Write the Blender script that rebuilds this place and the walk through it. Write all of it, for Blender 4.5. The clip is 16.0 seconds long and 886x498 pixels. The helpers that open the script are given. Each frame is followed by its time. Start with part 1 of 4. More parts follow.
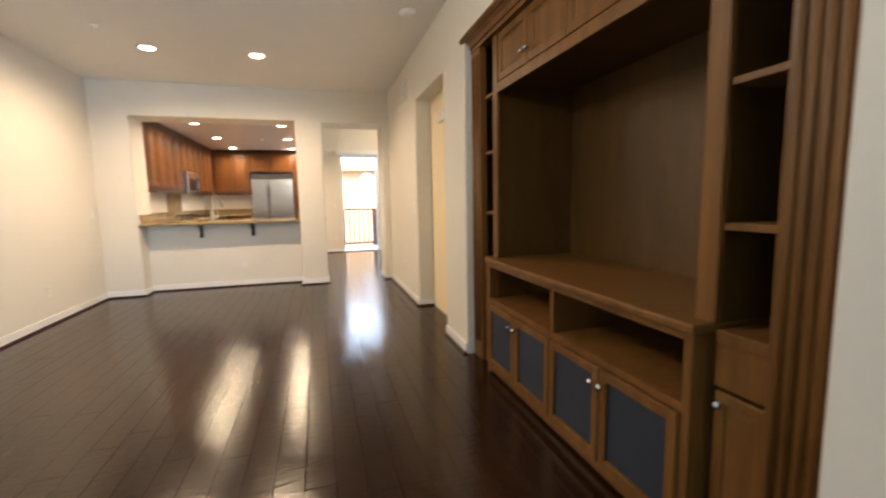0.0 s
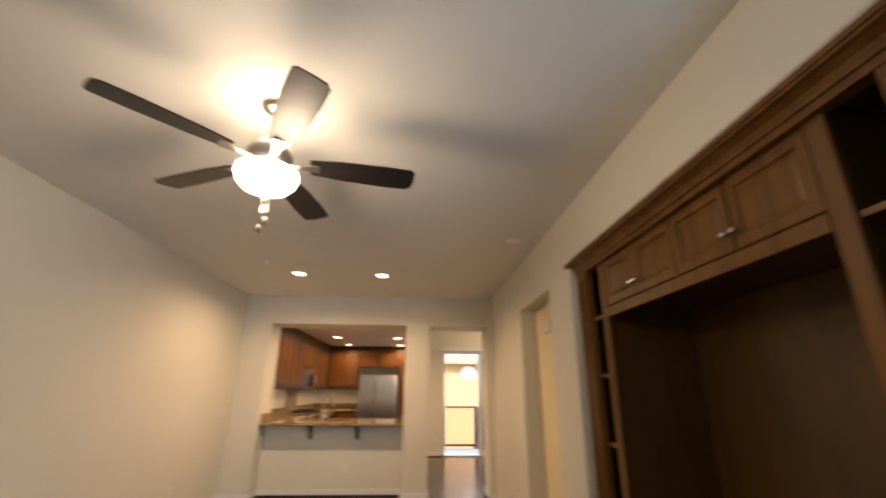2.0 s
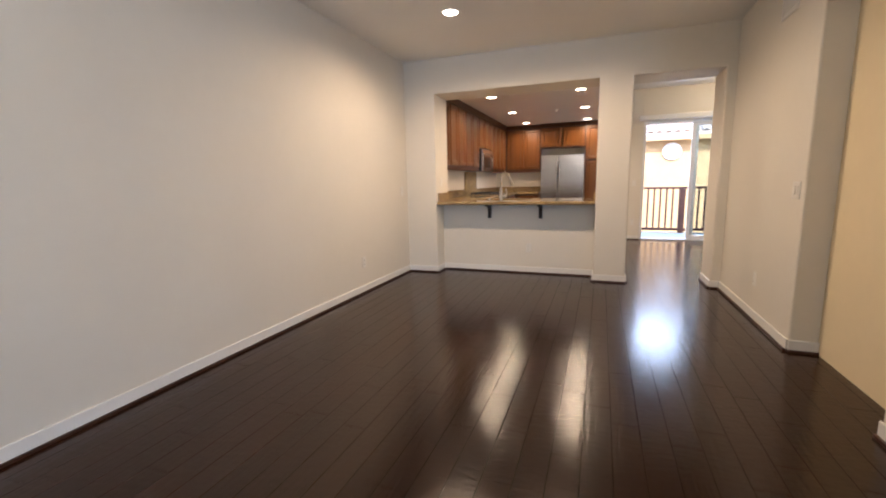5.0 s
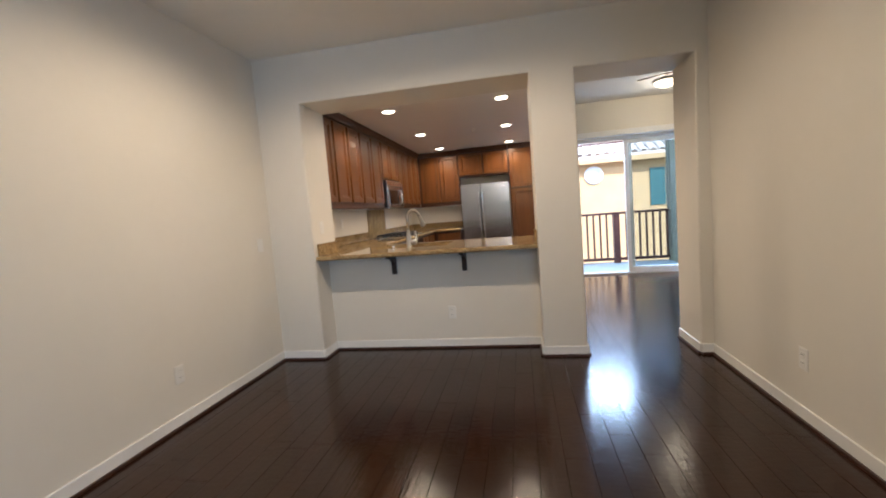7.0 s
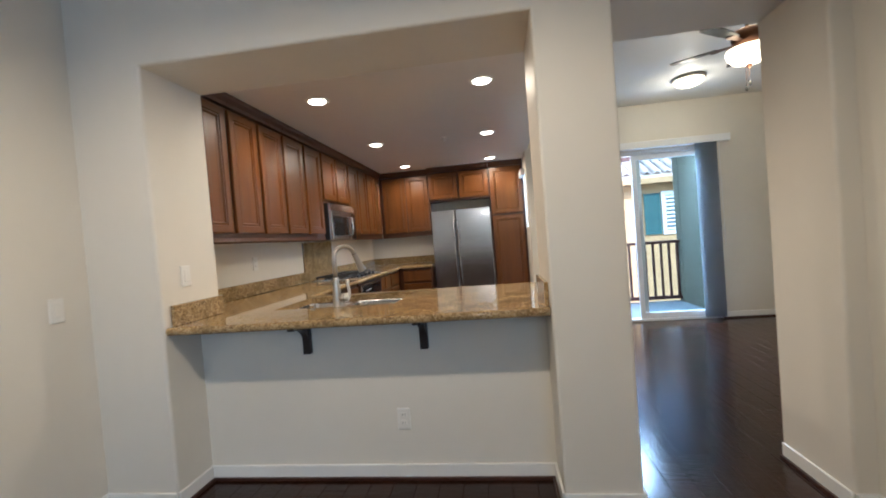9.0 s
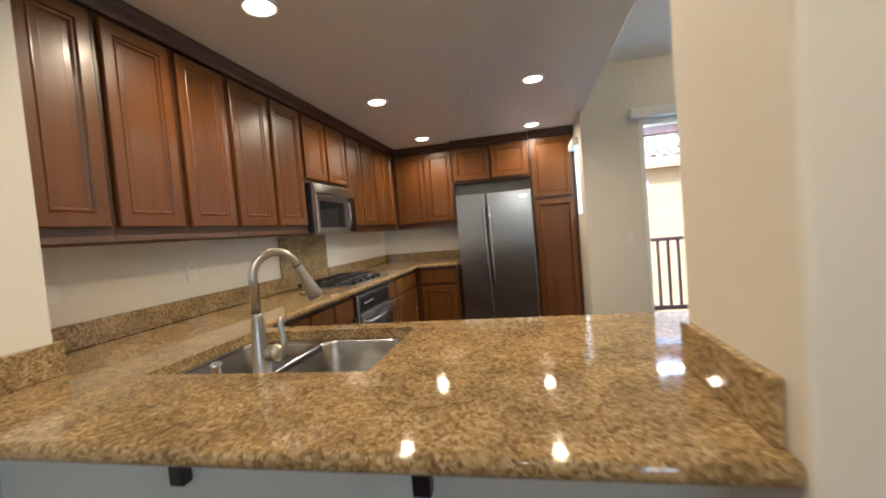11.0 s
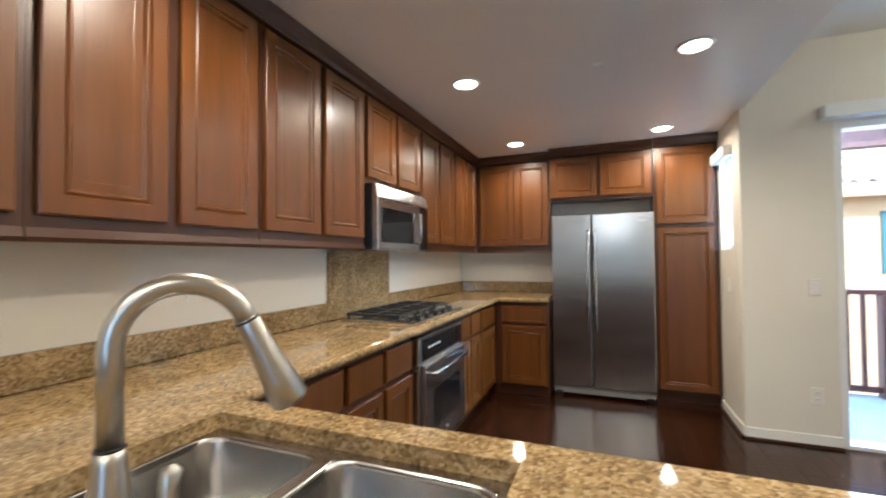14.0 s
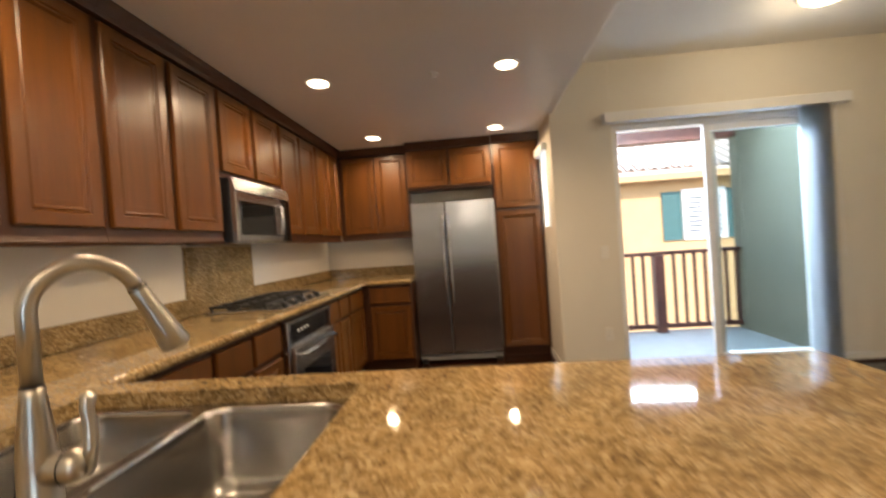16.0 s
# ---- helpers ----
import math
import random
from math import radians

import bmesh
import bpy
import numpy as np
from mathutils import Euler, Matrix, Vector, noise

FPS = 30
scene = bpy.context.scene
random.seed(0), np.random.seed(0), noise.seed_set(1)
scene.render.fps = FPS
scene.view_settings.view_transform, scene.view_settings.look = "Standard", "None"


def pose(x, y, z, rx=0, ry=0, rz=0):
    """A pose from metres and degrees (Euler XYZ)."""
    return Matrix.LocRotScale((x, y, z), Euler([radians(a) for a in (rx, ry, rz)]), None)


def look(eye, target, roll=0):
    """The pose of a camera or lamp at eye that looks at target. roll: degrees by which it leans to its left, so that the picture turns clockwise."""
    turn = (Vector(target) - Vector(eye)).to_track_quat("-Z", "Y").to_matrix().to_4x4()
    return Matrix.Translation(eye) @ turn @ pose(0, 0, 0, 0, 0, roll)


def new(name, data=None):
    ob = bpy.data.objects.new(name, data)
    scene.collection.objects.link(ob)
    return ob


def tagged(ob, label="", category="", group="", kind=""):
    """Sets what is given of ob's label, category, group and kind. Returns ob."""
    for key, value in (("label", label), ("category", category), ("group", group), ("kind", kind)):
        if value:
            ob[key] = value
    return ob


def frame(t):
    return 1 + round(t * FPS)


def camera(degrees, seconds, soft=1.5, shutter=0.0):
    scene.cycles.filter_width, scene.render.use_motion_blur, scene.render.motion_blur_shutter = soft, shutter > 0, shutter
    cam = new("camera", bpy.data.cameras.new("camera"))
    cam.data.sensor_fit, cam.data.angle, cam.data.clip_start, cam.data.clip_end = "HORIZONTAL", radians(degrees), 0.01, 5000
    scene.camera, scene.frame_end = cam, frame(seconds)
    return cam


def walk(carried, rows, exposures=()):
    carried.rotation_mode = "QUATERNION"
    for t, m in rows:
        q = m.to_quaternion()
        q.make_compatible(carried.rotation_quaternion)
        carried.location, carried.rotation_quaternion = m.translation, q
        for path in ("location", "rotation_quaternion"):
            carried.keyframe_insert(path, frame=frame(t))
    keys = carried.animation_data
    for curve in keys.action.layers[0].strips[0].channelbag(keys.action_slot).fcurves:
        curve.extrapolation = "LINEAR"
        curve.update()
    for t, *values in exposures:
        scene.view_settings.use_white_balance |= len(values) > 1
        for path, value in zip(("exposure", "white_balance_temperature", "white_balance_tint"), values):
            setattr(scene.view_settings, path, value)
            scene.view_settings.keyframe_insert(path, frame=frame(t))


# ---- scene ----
cam = camera(93.0, 16.0, soft=1.8, shutter=0.5)
EXPOSURES = [(0.0, 2.9, 6200, 14), (0.5, 2.5, 7500, 21), (1.0, 2.2, 8600, 23), (1.5, 2.2, 8200, 22), (2.5, 2.0, 7000, 20), (3.5, 2.0, 6400, 20), (5.0, 2.38, 6000, 20), (7.5, 2.06, 5350, 12), (8.5, 2.07, 5050, 10), (12.0, 2.25, 5500, 7), (13.0, 2.4, 5250, 6), (14.5, 2.5, 4900, 8), (15.0, 2.5, 5500, 10), (16.0, 2.05, 6600, 14)]
PATH = [
    (0, (2.645, -6.32, 1.176), (3.206, -4.414, 0.946), -1.1),
    (0.5, (2.696, -6.385, 1.236), (3.489, -4.549, 1.22), 1.0),
    (1, (2.643, -6.406, 1.365), (3.462, -4.614, 1.711), 2.5),
    (1.5, (2.615, -6.407, 1.422), (3.189, -4.577, 1.989), 2.2),
    (2, (2.572, -6.376, 1.398), (2.679, -4.483, 2.034), 0.5),
    (2.5, (2.487, -6.416, 1.433), (2.022, -4.591, 2.104), -0.9),
    (3, (2.394, -6.442, 1.415), (1.447, -4.748, 1.899), -0.2),
    (3.5, (2.349, -6.284, 1.252), (1.286, -4.595, 1.381), -2.5),
    (4, (2.346, -6.025, 1.122), (1.398, -4.269, 0.992), -3.6),
    (4.5, (2.382, -5.666, 1.048), (1.568, -3.857, 0.797), -2.2),
    (5, (2.449, -5.206, 1.203), (1.755, -3.357, 0.89), -1.2),
    (7.5, (2.228, -3.115, 1.265), (1.919, -1.142, 1.157), -5.2),
    (8, (2.201, -2.709, 1.27), (1.94, -0.727, 1.208), -5.0),
    (8.5, (2.15, -2.32, 1.288), (1.902, -0.336, 1.212), -4.6),
    (9, (2.173, -1.969, 1.3), (1.912, 0.013, 1.256), -4.5),
    (11.5, (1.941, -0.391, 1.333), (1.414, 1.536, 1.225), -5.1),
    (12, (1.849, -0.159, 1.329), (1.036, 1.664, 1.195), -5.2),
    (12.5, (1.74, -0.015, 1.317), (0.708, 1.692, 1.175), -4.4),
    (13, (1.623, 0.067, 1.333), (0.538, 1.745, 1.24), -2.9),
    (13.5, (1.659, 0.126, 1.336), (0.727, 1.896, 1.29), -1.2),
    (14, (1.706, 0.186, 1.337), (0.973, 2.047, 1.38), -0.5),
    (14.5, (1.754, 0.207, 1.381), (1.221, 2.127, 1.559), -0.7),
    (15, (1.799, 0.175, 1.458), (1.35, 2.1, 1.759), -2.3),
    (15.5, (1.837, 0.078, 1.401), (1.424, 2.026, 1.588), -3.4),
    (16, (1.867, -0.096, 1.3), (1.711, 1.897, 1.271), -4.0),
]
walk(cam, [(t, look(eye, target, roll)) for t, eye, target, roll in PATH], EXPOSURES)

# ---- world, sun, lights ----
world = bpy.data.worlds.new("sky")
scene.world = world
world.use_nodes = True
wn = world.node_tree
sky = wn.nodes.new("ShaderNodeTexSky")
sky.sky_type, sky.sun_disc = "NISHITA", False
sky.sun_elevation, sky.sun_rotation = radians(42), radians(168)
wn.links.new(sky.outputs[0], wn.nodes["Background"].inputs[0])
wn.nodes["Background"].inputs[1].default_value = 0.15
SUN_ENERGY, CAN_W, BOWL_W, DAY_W = 1.8, 10.0, 8.0, 16.0
BALCONY_W = 80.0
sun = new("sun", bpy.data.lights.new("sun", "SUN"))
sun.data.energy, sun.data.angle, sun.data.color = SUN_ENERGY, radians(0.5), (1.0, 0.95, 0.87)
sun.matrix_world = look((2.0, -8.0, 7.4), (0.3, 0.0, 0.0))


def area_lamp(name, m, sx, sy, watts, colour):
    lamp = new(name, bpy.data.lights.new(name, "AREA"))
    lamp.data.shape, lamp.data.size, lamp.data.size_y = "RECTANGLE", sx, sy
    lamp.data.energy, lamp.data.color = watts, colour
    lamp.matrix_world = m
    return lamp


def spot_lamp(x, y, z, watts, colour=(1.0, 0.74, 0.45), cone=168):
    lamp = new("can_lamp", bpy.data.lights.new("can_lamp", "SPOT"))
    lamp.data.energy, lamp.data.color, lamp.data.spot_size = watts, colour, radians(cone)
    lamp.data.spot_blend, lamp.data.shadow_soft_size = 0.6, 0.035
    lamp.matrix_world = pose(x, y, z)
    return lamp


def bulb_lamp(x, y, z, watts, colour, size=0.06):
    lamp = new("bulb_lamp", bpy.data.lights.new("bulb_lamp", "POINT"))
    lamp.data.energy, lamp.data.color, lamp.data.shadow_soft_size = watts, colour, size
    lamp.location = (x, y, z)
    return lamp


# daylight through the entry window; added unseen balcony lamp boosts sky light and floor glare
area_lamp("entry_daylight", look((4.5, -8.93, 1.15), (0.6, -3.0, 0.7)), 1.3, 2.0, DAY_W, (0.50, 0.75, 1.0))
area_lamp("balcony_sky_fill", look((3.72, 4.85, 2.77), (3.5, 0.0, 0.3)), 1.1, 0.6, BALCONY_W, (0.60, 0.80, 1.0))

# ---- materials ----
def material(name, colour, rough=0.5, metal=0.0, spread=0.08, scale=6.0, bump=0.0, bump_scale=80.0, coat=0.0,
             stretch=(1, 1, 1), second=None, spec=0.5, per_object=0.0):
    mat = bpy.data.materials.new(name)
    mat.use_nodes = True
    nt = mat.node_tree
    b = nt.nodes["Principled BSDF"]
    b.inputs["Metallic"].default_value = metal
    b.inputs["Coat Weight"].default_value = coat
    b.inputs["Coat Roughness"].default_value = 0.12
    b.inputs["Specular IOR Level"].default_value = spec
    tc = nt.nodes.new("ShaderNodeTexCoord")
    mp = nt.nodes.new("ShaderNodeMapping")
    mp.inputs["Scale"].default_value = stretch
    nt.links.new(tc.outputs["Object"], mp.inputs[0])
    n1 = nt.nodes.new("ShaderNodeTexNoise")
    n1.inputs["Scale"].default_value, n1.inputs["Detail"].default_value = scale, 5
    n2 = nt.nodes.new("ShaderNodeTexNoise")
    n2.inputs["Scale"].default_value, n2.inputs["Detail"].default_value = scale * 9, 4
    nt.links.new(mp.outputs[0], n1.inputs[0])
    nt.links.new(mp.outputs[0], n2.inputs[0])
    add = nt.nodes.new("ShaderNodeMath")
    add.operation = "MULTIPLY_ADD"
    add.inputs[1].default_value = 0.35
    nt.links.new(n2.outputs[0], add.inputs[0])
    nt.links.new(n1.outputs[0], add.inputs[2])
    ramp = nt.nodes.new("ShaderNodeValToRGB")
    lo = [c * (1 - spread) for c in colour]
    hi = list(second) if second else [min(1, c * (1 + spread)) for c in colour]
    ramp.color_ramp.elements[0].position, ramp.color_ramp.elements[0].color = 0.45, (*lo, 1)
    ramp.color_ramp.elements[1].position, ramp.color_ramp.elements[1].color = 0.9, (*hi, 1)
    nt.links.new(add.outputs[0], ramp.inputs[0])
    out = ramp.outputs[0]
    if per_object:
        info = nt.nodes.new("ShaderNodeObjectInfo")
        geo = nt.nodes.new("ShaderNodeNewGeometry")
        mix = nt.nodes.new("ShaderNodeMath")
        nt.links.new(info.outputs["Random"], mix.inputs[0])
        nt.links.new(geo.outputs["Random Per Island"], mix.inputs[1])
        fr = nt.nodes.new("ShaderNodeMath")
        fr.operation = "FRACT"
        nt.links.new(mix.outputs[0], fr.inputs[0])
        mr = nt.nodes.new("ShaderNodeMapRange")
        mr.inputs[3].default_value, mr.inputs[4].default_value = 1 - per_object, 1 + per_object
        nt.links.new(fr.outputs[0], mr.inputs[0])
        hs = nt.nodes.new("ShaderNodeHueSaturation")
        nt.links.new(mr.outputs[0], hs.inputs["Value"])
        nt.links.new(out, hs.inputs["Color"])
        out = hs.outputs[0]
    nt.links.new(out, b.inputs["Base Color"])
    rr = nt.nodes.new("ShaderNodeMapRange")
    rr.inputs[3].default_value, rr.inputs[4].default_value = max(0.02, rough * 0.85), min(1, rough * 1.15)
    nt.links.new(n1.outputs[0], rr.inputs[0])
    nt.links.new(rr.outputs[0], b.inputs["Roughness"])
    if bump:
        nb = nt.nodes.new("ShaderNodeTexNoise")
        nb.inputs["Scale"].default_value, nb.inputs["Detail"].default_value = bump_scale, 3
        nt.links.new(mp.outputs[0], nb.inputs[0])
        bp = nt.nodes.new("ShaderNodeBump")
        bp.inputs["Strength"].default_value, bp.inputs["Distance"].default_value = bump, 0.004
        nt.links.new(nb.outputs[0], bp.inputs["Height"])
        nt.links.new(bp.outputs[0], b.inputs["Normal"])
    return mat


def granite(name):
    mat = material(name, (0.36, 0.235, 0.115), 0.05, spread=0.5, scale=14)
    nt = mat.node_tree
    b = nt.nodes["Principled BSDF"]
    tc = nt.nodes.new("ShaderNodeTexCoord")
    warp = nt.nodes.new("ShaderNodeTexNoise")
    warp.inputs["Scale"].default_value = 40
    nt.links.new(tc.outputs["Object"], warp.inputs[0])
    mixv = nt.nodes.new("ShaderNodeVectorMath")
    mixv.operation = "MULTIPLY_ADD"
    mixv.inputs[1].default_value = (0.02, 0.02, 0.02)
    nt.links.new(warp.outputs["Color"], mixv.inputs[0])
    nt.links.new(tc.outputs["Object"], mixv.inputs[2])
    vor = nt.nodes.new("ShaderNodeTexVoronoi")
    vor.inputs["Scale"].default_value = 125
    nt.links.new(mixv.outputs[0], vor.inputs[0])
    sep = nt.nodes.new("ShaderNodeSeparateColor")
    nt.links.new(vor.outputs["Color"], sep.inputs[0])
    ramp = nt.nodes.new("ShaderNodeValToRGB")
    cr = ramp.color_ramp
    cr.interpolation = "LINEAR"
    stops = [(0.0, (0.155, 0.10, 0.043)), (0.18, (0.225, 0.148, 0.063)), (0.45, (0.31, 0.208, 0.092)), (0.75, (0.385, 0.27, 0.128)), (1.0, (0.48, 0.365, 0.2))]
    cr.elements[0].position, cr.elements[0].color = stops[0][0], (*stops[0][1], 1)
    cr.elements[1].position, cr.elements[1].color = stops[-1][0], (*stops[-1][1], 1)
    for p, c in stops[1:-1]:
        cr.elements.new(p).color = (*c, 1)
    nt.links.new(sep.outputs[0], ramp.inputs[0])
    big = nt.nodes.new("ShaderNodeTexNoise")
    big.inputs["Scale"].default_value, big.inputs["Detail"].default_value = 9, 6
    nt.links.new(tc.outputs["Object"], big.inputs[0])
    mr = nt.nodes.new("ShaderNodeMapRange")
    mr.inputs[1].default_value, mr.inputs[2].default_value = 0.3, 0.7
    mr.inputs[3].default_value, mr.inputs[4].default_value = 0.72, 1.2
    nt.links.new(big.outputs[0], mr.inputs[0])
    hs = nt.nodes.new("ShaderNodeHueSaturation")
    nt.links.new(mr.outputs[0], hs.inputs["Value"])
    nt.links.new(ramp.outputs[0], hs.inputs["Color"])
    nt.links.new(hs.outputs[0], b.inputs["Base Color"])
    return mat


def glowing(name, colour, strength):
    mat = bpy.data.materials.new(name)
    mat.use_nodes = True
    b = mat.node_tree.nodes["Principled BSDF"]
    b.inputs["Base Color"].default_value = (0.9, 0.88, 0.82, 1)
    b.inputs["Emission Color"].default_value = (*colour, 1)
    b.inputs["Emission Strength"].default_value = strength
    return mat


def glass(name, tint=(1, 1, 1), rough=0.0):
    mat = bpy.data.materials.new(name)
    mat.use_nodes = True
    b = mat.node_tree.nodes["Principled BSDF"]
    b.inputs["Base Color"].default_value = (*tint, 1)
    b.inputs["Transmission Weight"].default_value = 1
    b.inputs["Roughness"].default_value = rough
    b.inputs["IOR"].default_value = 1.1
    return mat


WALL = material("wall_paint", (0.74, 0.70, 0.62), 0.55, spread=0.02, scale=1.5, bump=0.12, bump_scale=170, spec=0.35)
CEIL = material("ceiling_paint", (0.84, 0.82, 0.78), 0.6, spread=0.02, scale=1.2, bump=0.3, bump_scale=120, spec=0.4)
KCEIL = material("kitchen_ceiling_paint", (0.82, 0.79, 0.76), 0.32, spread=0.02, scale=1.2, bump=0.35, bump_scale=60, spec=0.5)
# recess wall paint yellowed to carry warm lamplight in its colour
NICHE = material("wall_paint_warm_lit", (0.84, 0.70, 0.46), 0.6, spread=0.03, scale=2)
TRIM = material("trim_paint", (0.82, 0.81, 0.78), 0.3, spread=0.02, scale=4)
PLANK = material("dark_floor_wood", (0.022, 0.0068, 0.0024), 0.17, spread=0.45, scale=5, stretch=(7, 0.7, 1), bump=0.2, bump_scale=7, per_object=0.22, spec=0.34)
nt = PLANK.node_tree
rip = nt.nodes.new("ShaderNodeTexNoise")
rip.inputs["Scale"].default_value, rip.inputs["Detail"].default_value = 1.0, 2
rmap = nt.nodes.new("ShaderNodeMapping")
rmap.inputs["Scale"].default_value = (9, 38, 1)
rtc = nt.nodes.new("ShaderNodeTexCoord")
nt.links.new(rtc.outputs["Object"], rmap.inputs[0])
nt.links.new(rmap.outputs[0], rip.inputs[0])
rbump = nt.nodes.new("ShaderNodeBump")
rbump.inputs["Strength"].default_value, rbump.inputs["Distance"].default_value = 0.34, 0.004
nt.links.new(rip.outputs[0], rbump.inputs["Height"])
nt.links.new(nt.nodes["Bump"].outputs[0], rbump.inputs["Normal"])
nt.links.new(rbump.outputs[0], nt.nodes["Principled BSDF"].inputs["Normal"])
SUBFLOOR = material("floor_joint", (0.012, 0.007, 0.005), 0.6)
SHOE = material("shoe_moulding_wood", (0.05, 0.02, 0.012), 0.35, spread=0.3)
CHERRY = material("cherry_cabinet", (0.120, 0.041, 0.0050), 0.36, spread=0.25, scale=2.2, stretch=(5, 5, 0.4), spec=0.42, coat=0.08)
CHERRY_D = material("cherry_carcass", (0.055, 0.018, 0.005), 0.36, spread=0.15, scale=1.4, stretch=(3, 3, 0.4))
WALNUT = material("walnut_stain", (0.165, 0.072, 0.017), 0.38, spread=0.3, scale=3, stretch=(6, 6, 0.4), spec=0.3)
# darker walnut copy, with the cabinet's inner shade put into its colour
WALNUT_SHADE = material("walnut_inside_shaded", (0.085, 0.041, 0.008), 0.4, spread=0.3, scale=2.2, stretch=(3, 3, 0.6))
FABRIC = material("navy_speaker_cloth", (0.022, 0.028, 0.045), 0.85, spread=0.2, scale=30, bump=0.4, bump_scale=500)
GRANITE = granite("brown_granite")
STEEL = material("brushed_stainless", (0.56, 0.57, 0.59), 0.2, 1.0, spread=0.08, scale=2, stretch=(1.2, 1.2, 5), bump=0.10, bump_scale=1.6)
STEEL_S = material("sink_stainless", (0.43, 0.42, 0.41), 0.24, 1.0, spread=0.02, scale=2)
NICKEL = material("brushed_nickel", (0.46, 0.44, 0.40), 0.33, 1.0, spread=0.06, scale=10)
CHROME = material("polished_chrome", (0.8, 0.8, 0.82), 0.08, 1.0, spread=0.02)
BLACK = material("black_enamel", (0.012, 0.012, 0.013), 0.3, spread=0.2)
BLACKGLASS = material("black_oven_glass", (0.008, 0.008, 0.009), 0.06, spread=0.1)
IRON = material("cast_iron", (0.018, 0.018, 0.018), 0.6, spread=0.2, bump=0.2)
BRACKET = material("dark_bracket_wood", (0.022, 0.012, 0.009), 0.4, spread=0.3)
PLATE = material("plate_plastic", (0.78, 0.76, 0.71), 0.3, spread=0.02)
SLOT = material("slot_dark", (0.05, 0.05, 0.05), 0.6)
BLADE = material("fan_blade_wood", (0.016, 0.013, 0.012), 0.4, spread=0.3, scale=5, stretch=(1, 6, 1))
BOWL = glowing("lit_bowl_glass", (1.0, 0.9, 0.72), 3.0)
BOWL2 = glowing("lit_bowl_glass_amber", (1.0, 0.78, 0.45), 1.4)
CANLIT = glowing("lit_can_lens", (1.0, 0.82, 0.56), 3.5)
VINYL = material("white_vinyl", (0.8, 0.8, 0.8), 0.35, spread=0.02)
BLIND = material("blind_vane_vinyl", (0.82, 0.86, 0.90), 0.6, spread=0.05)
BLIND.node_tree.nodes["Principled BSDF"].inputs["Transmission Weight"].default_value = 0.6
PANE = glass("clear_pane", (0.93, 0.98, 0.98))
TINTED = glass("tinted_door_pane", (0.72, 0.78, 0.78))
REDWOOD = material("stained_redwood", (0.085, 0.028, 0.02), 0.5, spread=0.3, scale=4)
DECK = material("deck_coating", (0.30, 0.32, 0.33), 0.6, spread=0.1, scale=8, bump=0.2)
STUCCO = material("cream_stucco", (0.52, 0.34, 0.17), 0.9, spread=0.06, scale=3, bump=0.5, bump_scale=60)
# olive stucco, darkened in place of shade from the omitted balcony roof
STUCCO_SHADE = material("olive_stucco_shaded", (0.17, 0.16, 0.115), 0.9, spread=0.06, scale=3, bump=0.5, bump_scale=60)
TEAL = material("teal_shutter_paint", (0.035, 0.11, 0.11), 0.5, spread=0.05)
TILE_R = material("pale_roof_tile", (0.68, 0.58, 0.50), 0.8, spread=0.2, scale=6, per_object=0.15)
SASH = material("dark_window_glass", (0.10, 0.13, 0.15), 0.08)
GROUND = material("ground_paving", (0.30, 0.28, 0.25), 0.9, spread=0.2, scale=1)

# ---- mesh helpers ----
ORIGIN = {}


def block(bm, x0, x1, y0, y1, z0, z1, bevel=0.0):
    """A box with its upright and level edges rounded by bevel."""
    made = bmesh.ops.create_cube(bm, size=1)["verts"]
    for v in made:
        v.co = Vector((x0 + (v.co.x + 0.5) * (x1 - x0), y0 + (v.co.y + 0.5) * (y1 - y0), z0 + (v.co.z + 0.5) * (z1 - z0)))
    if bevel:
        edges = list({e for v in made for e in v.link_edges})
        bmesh.ops.bevel(bm, geom=edges, offset=bevel, segments=2, affect="EDGES", profile=0.5)
    return bm


def cube(x0, x1, y0, y1, z0, z1, bevel=0.0):
    return block(bmesh.new(), x0, x1, y0, y1, z0, z1, bevel)


def lathe(bm, profile, centre, steps=24, axis="z"):
    """Turn (radius, height) pairs round an axis through centre."""
    rings = []
    for r, h in profile:
        ring = []
        for i in range(steps):
            a = 2 * math.pi * i / steps
            p = {"z": (r * math.cos(a), r * math.sin(a), h), "x": (h, r * math.cos(a), r * math.sin(a)),
                 "y": (r * math.sin(a), h, r * math.cos(a))}[axis]
            ring.append(bm.verts.new(Vector(centre) + Vector(p)))
        rings.append(ring)
    for a, b in zip(rings, rings[1:]):
        for i in range(steps):
            f = bm.faces.new((a[i], a[(i + 1) % steps], b[(i + 1) % steps], b[i]))
            f.smooth = True
    bm.faces.new(list(reversed(rings[0])))
    bm.faces.new(rings[-1])
    bmesh.ops.recalc_face_normals(bm, faces=bm.faces)
    return bm


def tube(bm, points, radii, steps=14):
    """A round bar along points, with a radius at each."""
    pts = [Vector(p) for p in points]
    rings, ref = [], None
    for i, p in enumerate(pts):
        d = (pts[min(i + 1, len(pts) - 1)] - pts[max(i - 1, 0)]).normalized()
        if ref is None:
            ref = d.orthogonal().normalized()
        ref = (ref - d * ref.dot(d)).normalized()
        side = d.cross(ref)
        rings.append([bm.verts.new(p + radii[i] * (math.cos(2 * math.pi * k / steps) * ref + math.sin(2 * math.pi * k / steps) * side)) for k in range(steps)])
    for a, b in zip(rings, rings[1:]):
        for i in range(steps):
            bm.faces.new((a[i], a[(i + 1) % steps], b[(i + 1) % steps], b[i])).smooth = True
    bm.faces.new(list(reversed(rings[0])))
    bm.faces.new(rings[-1])
    bmesh.ops.recalc_face_normals(bm, faces=bm.faces)
    return bm


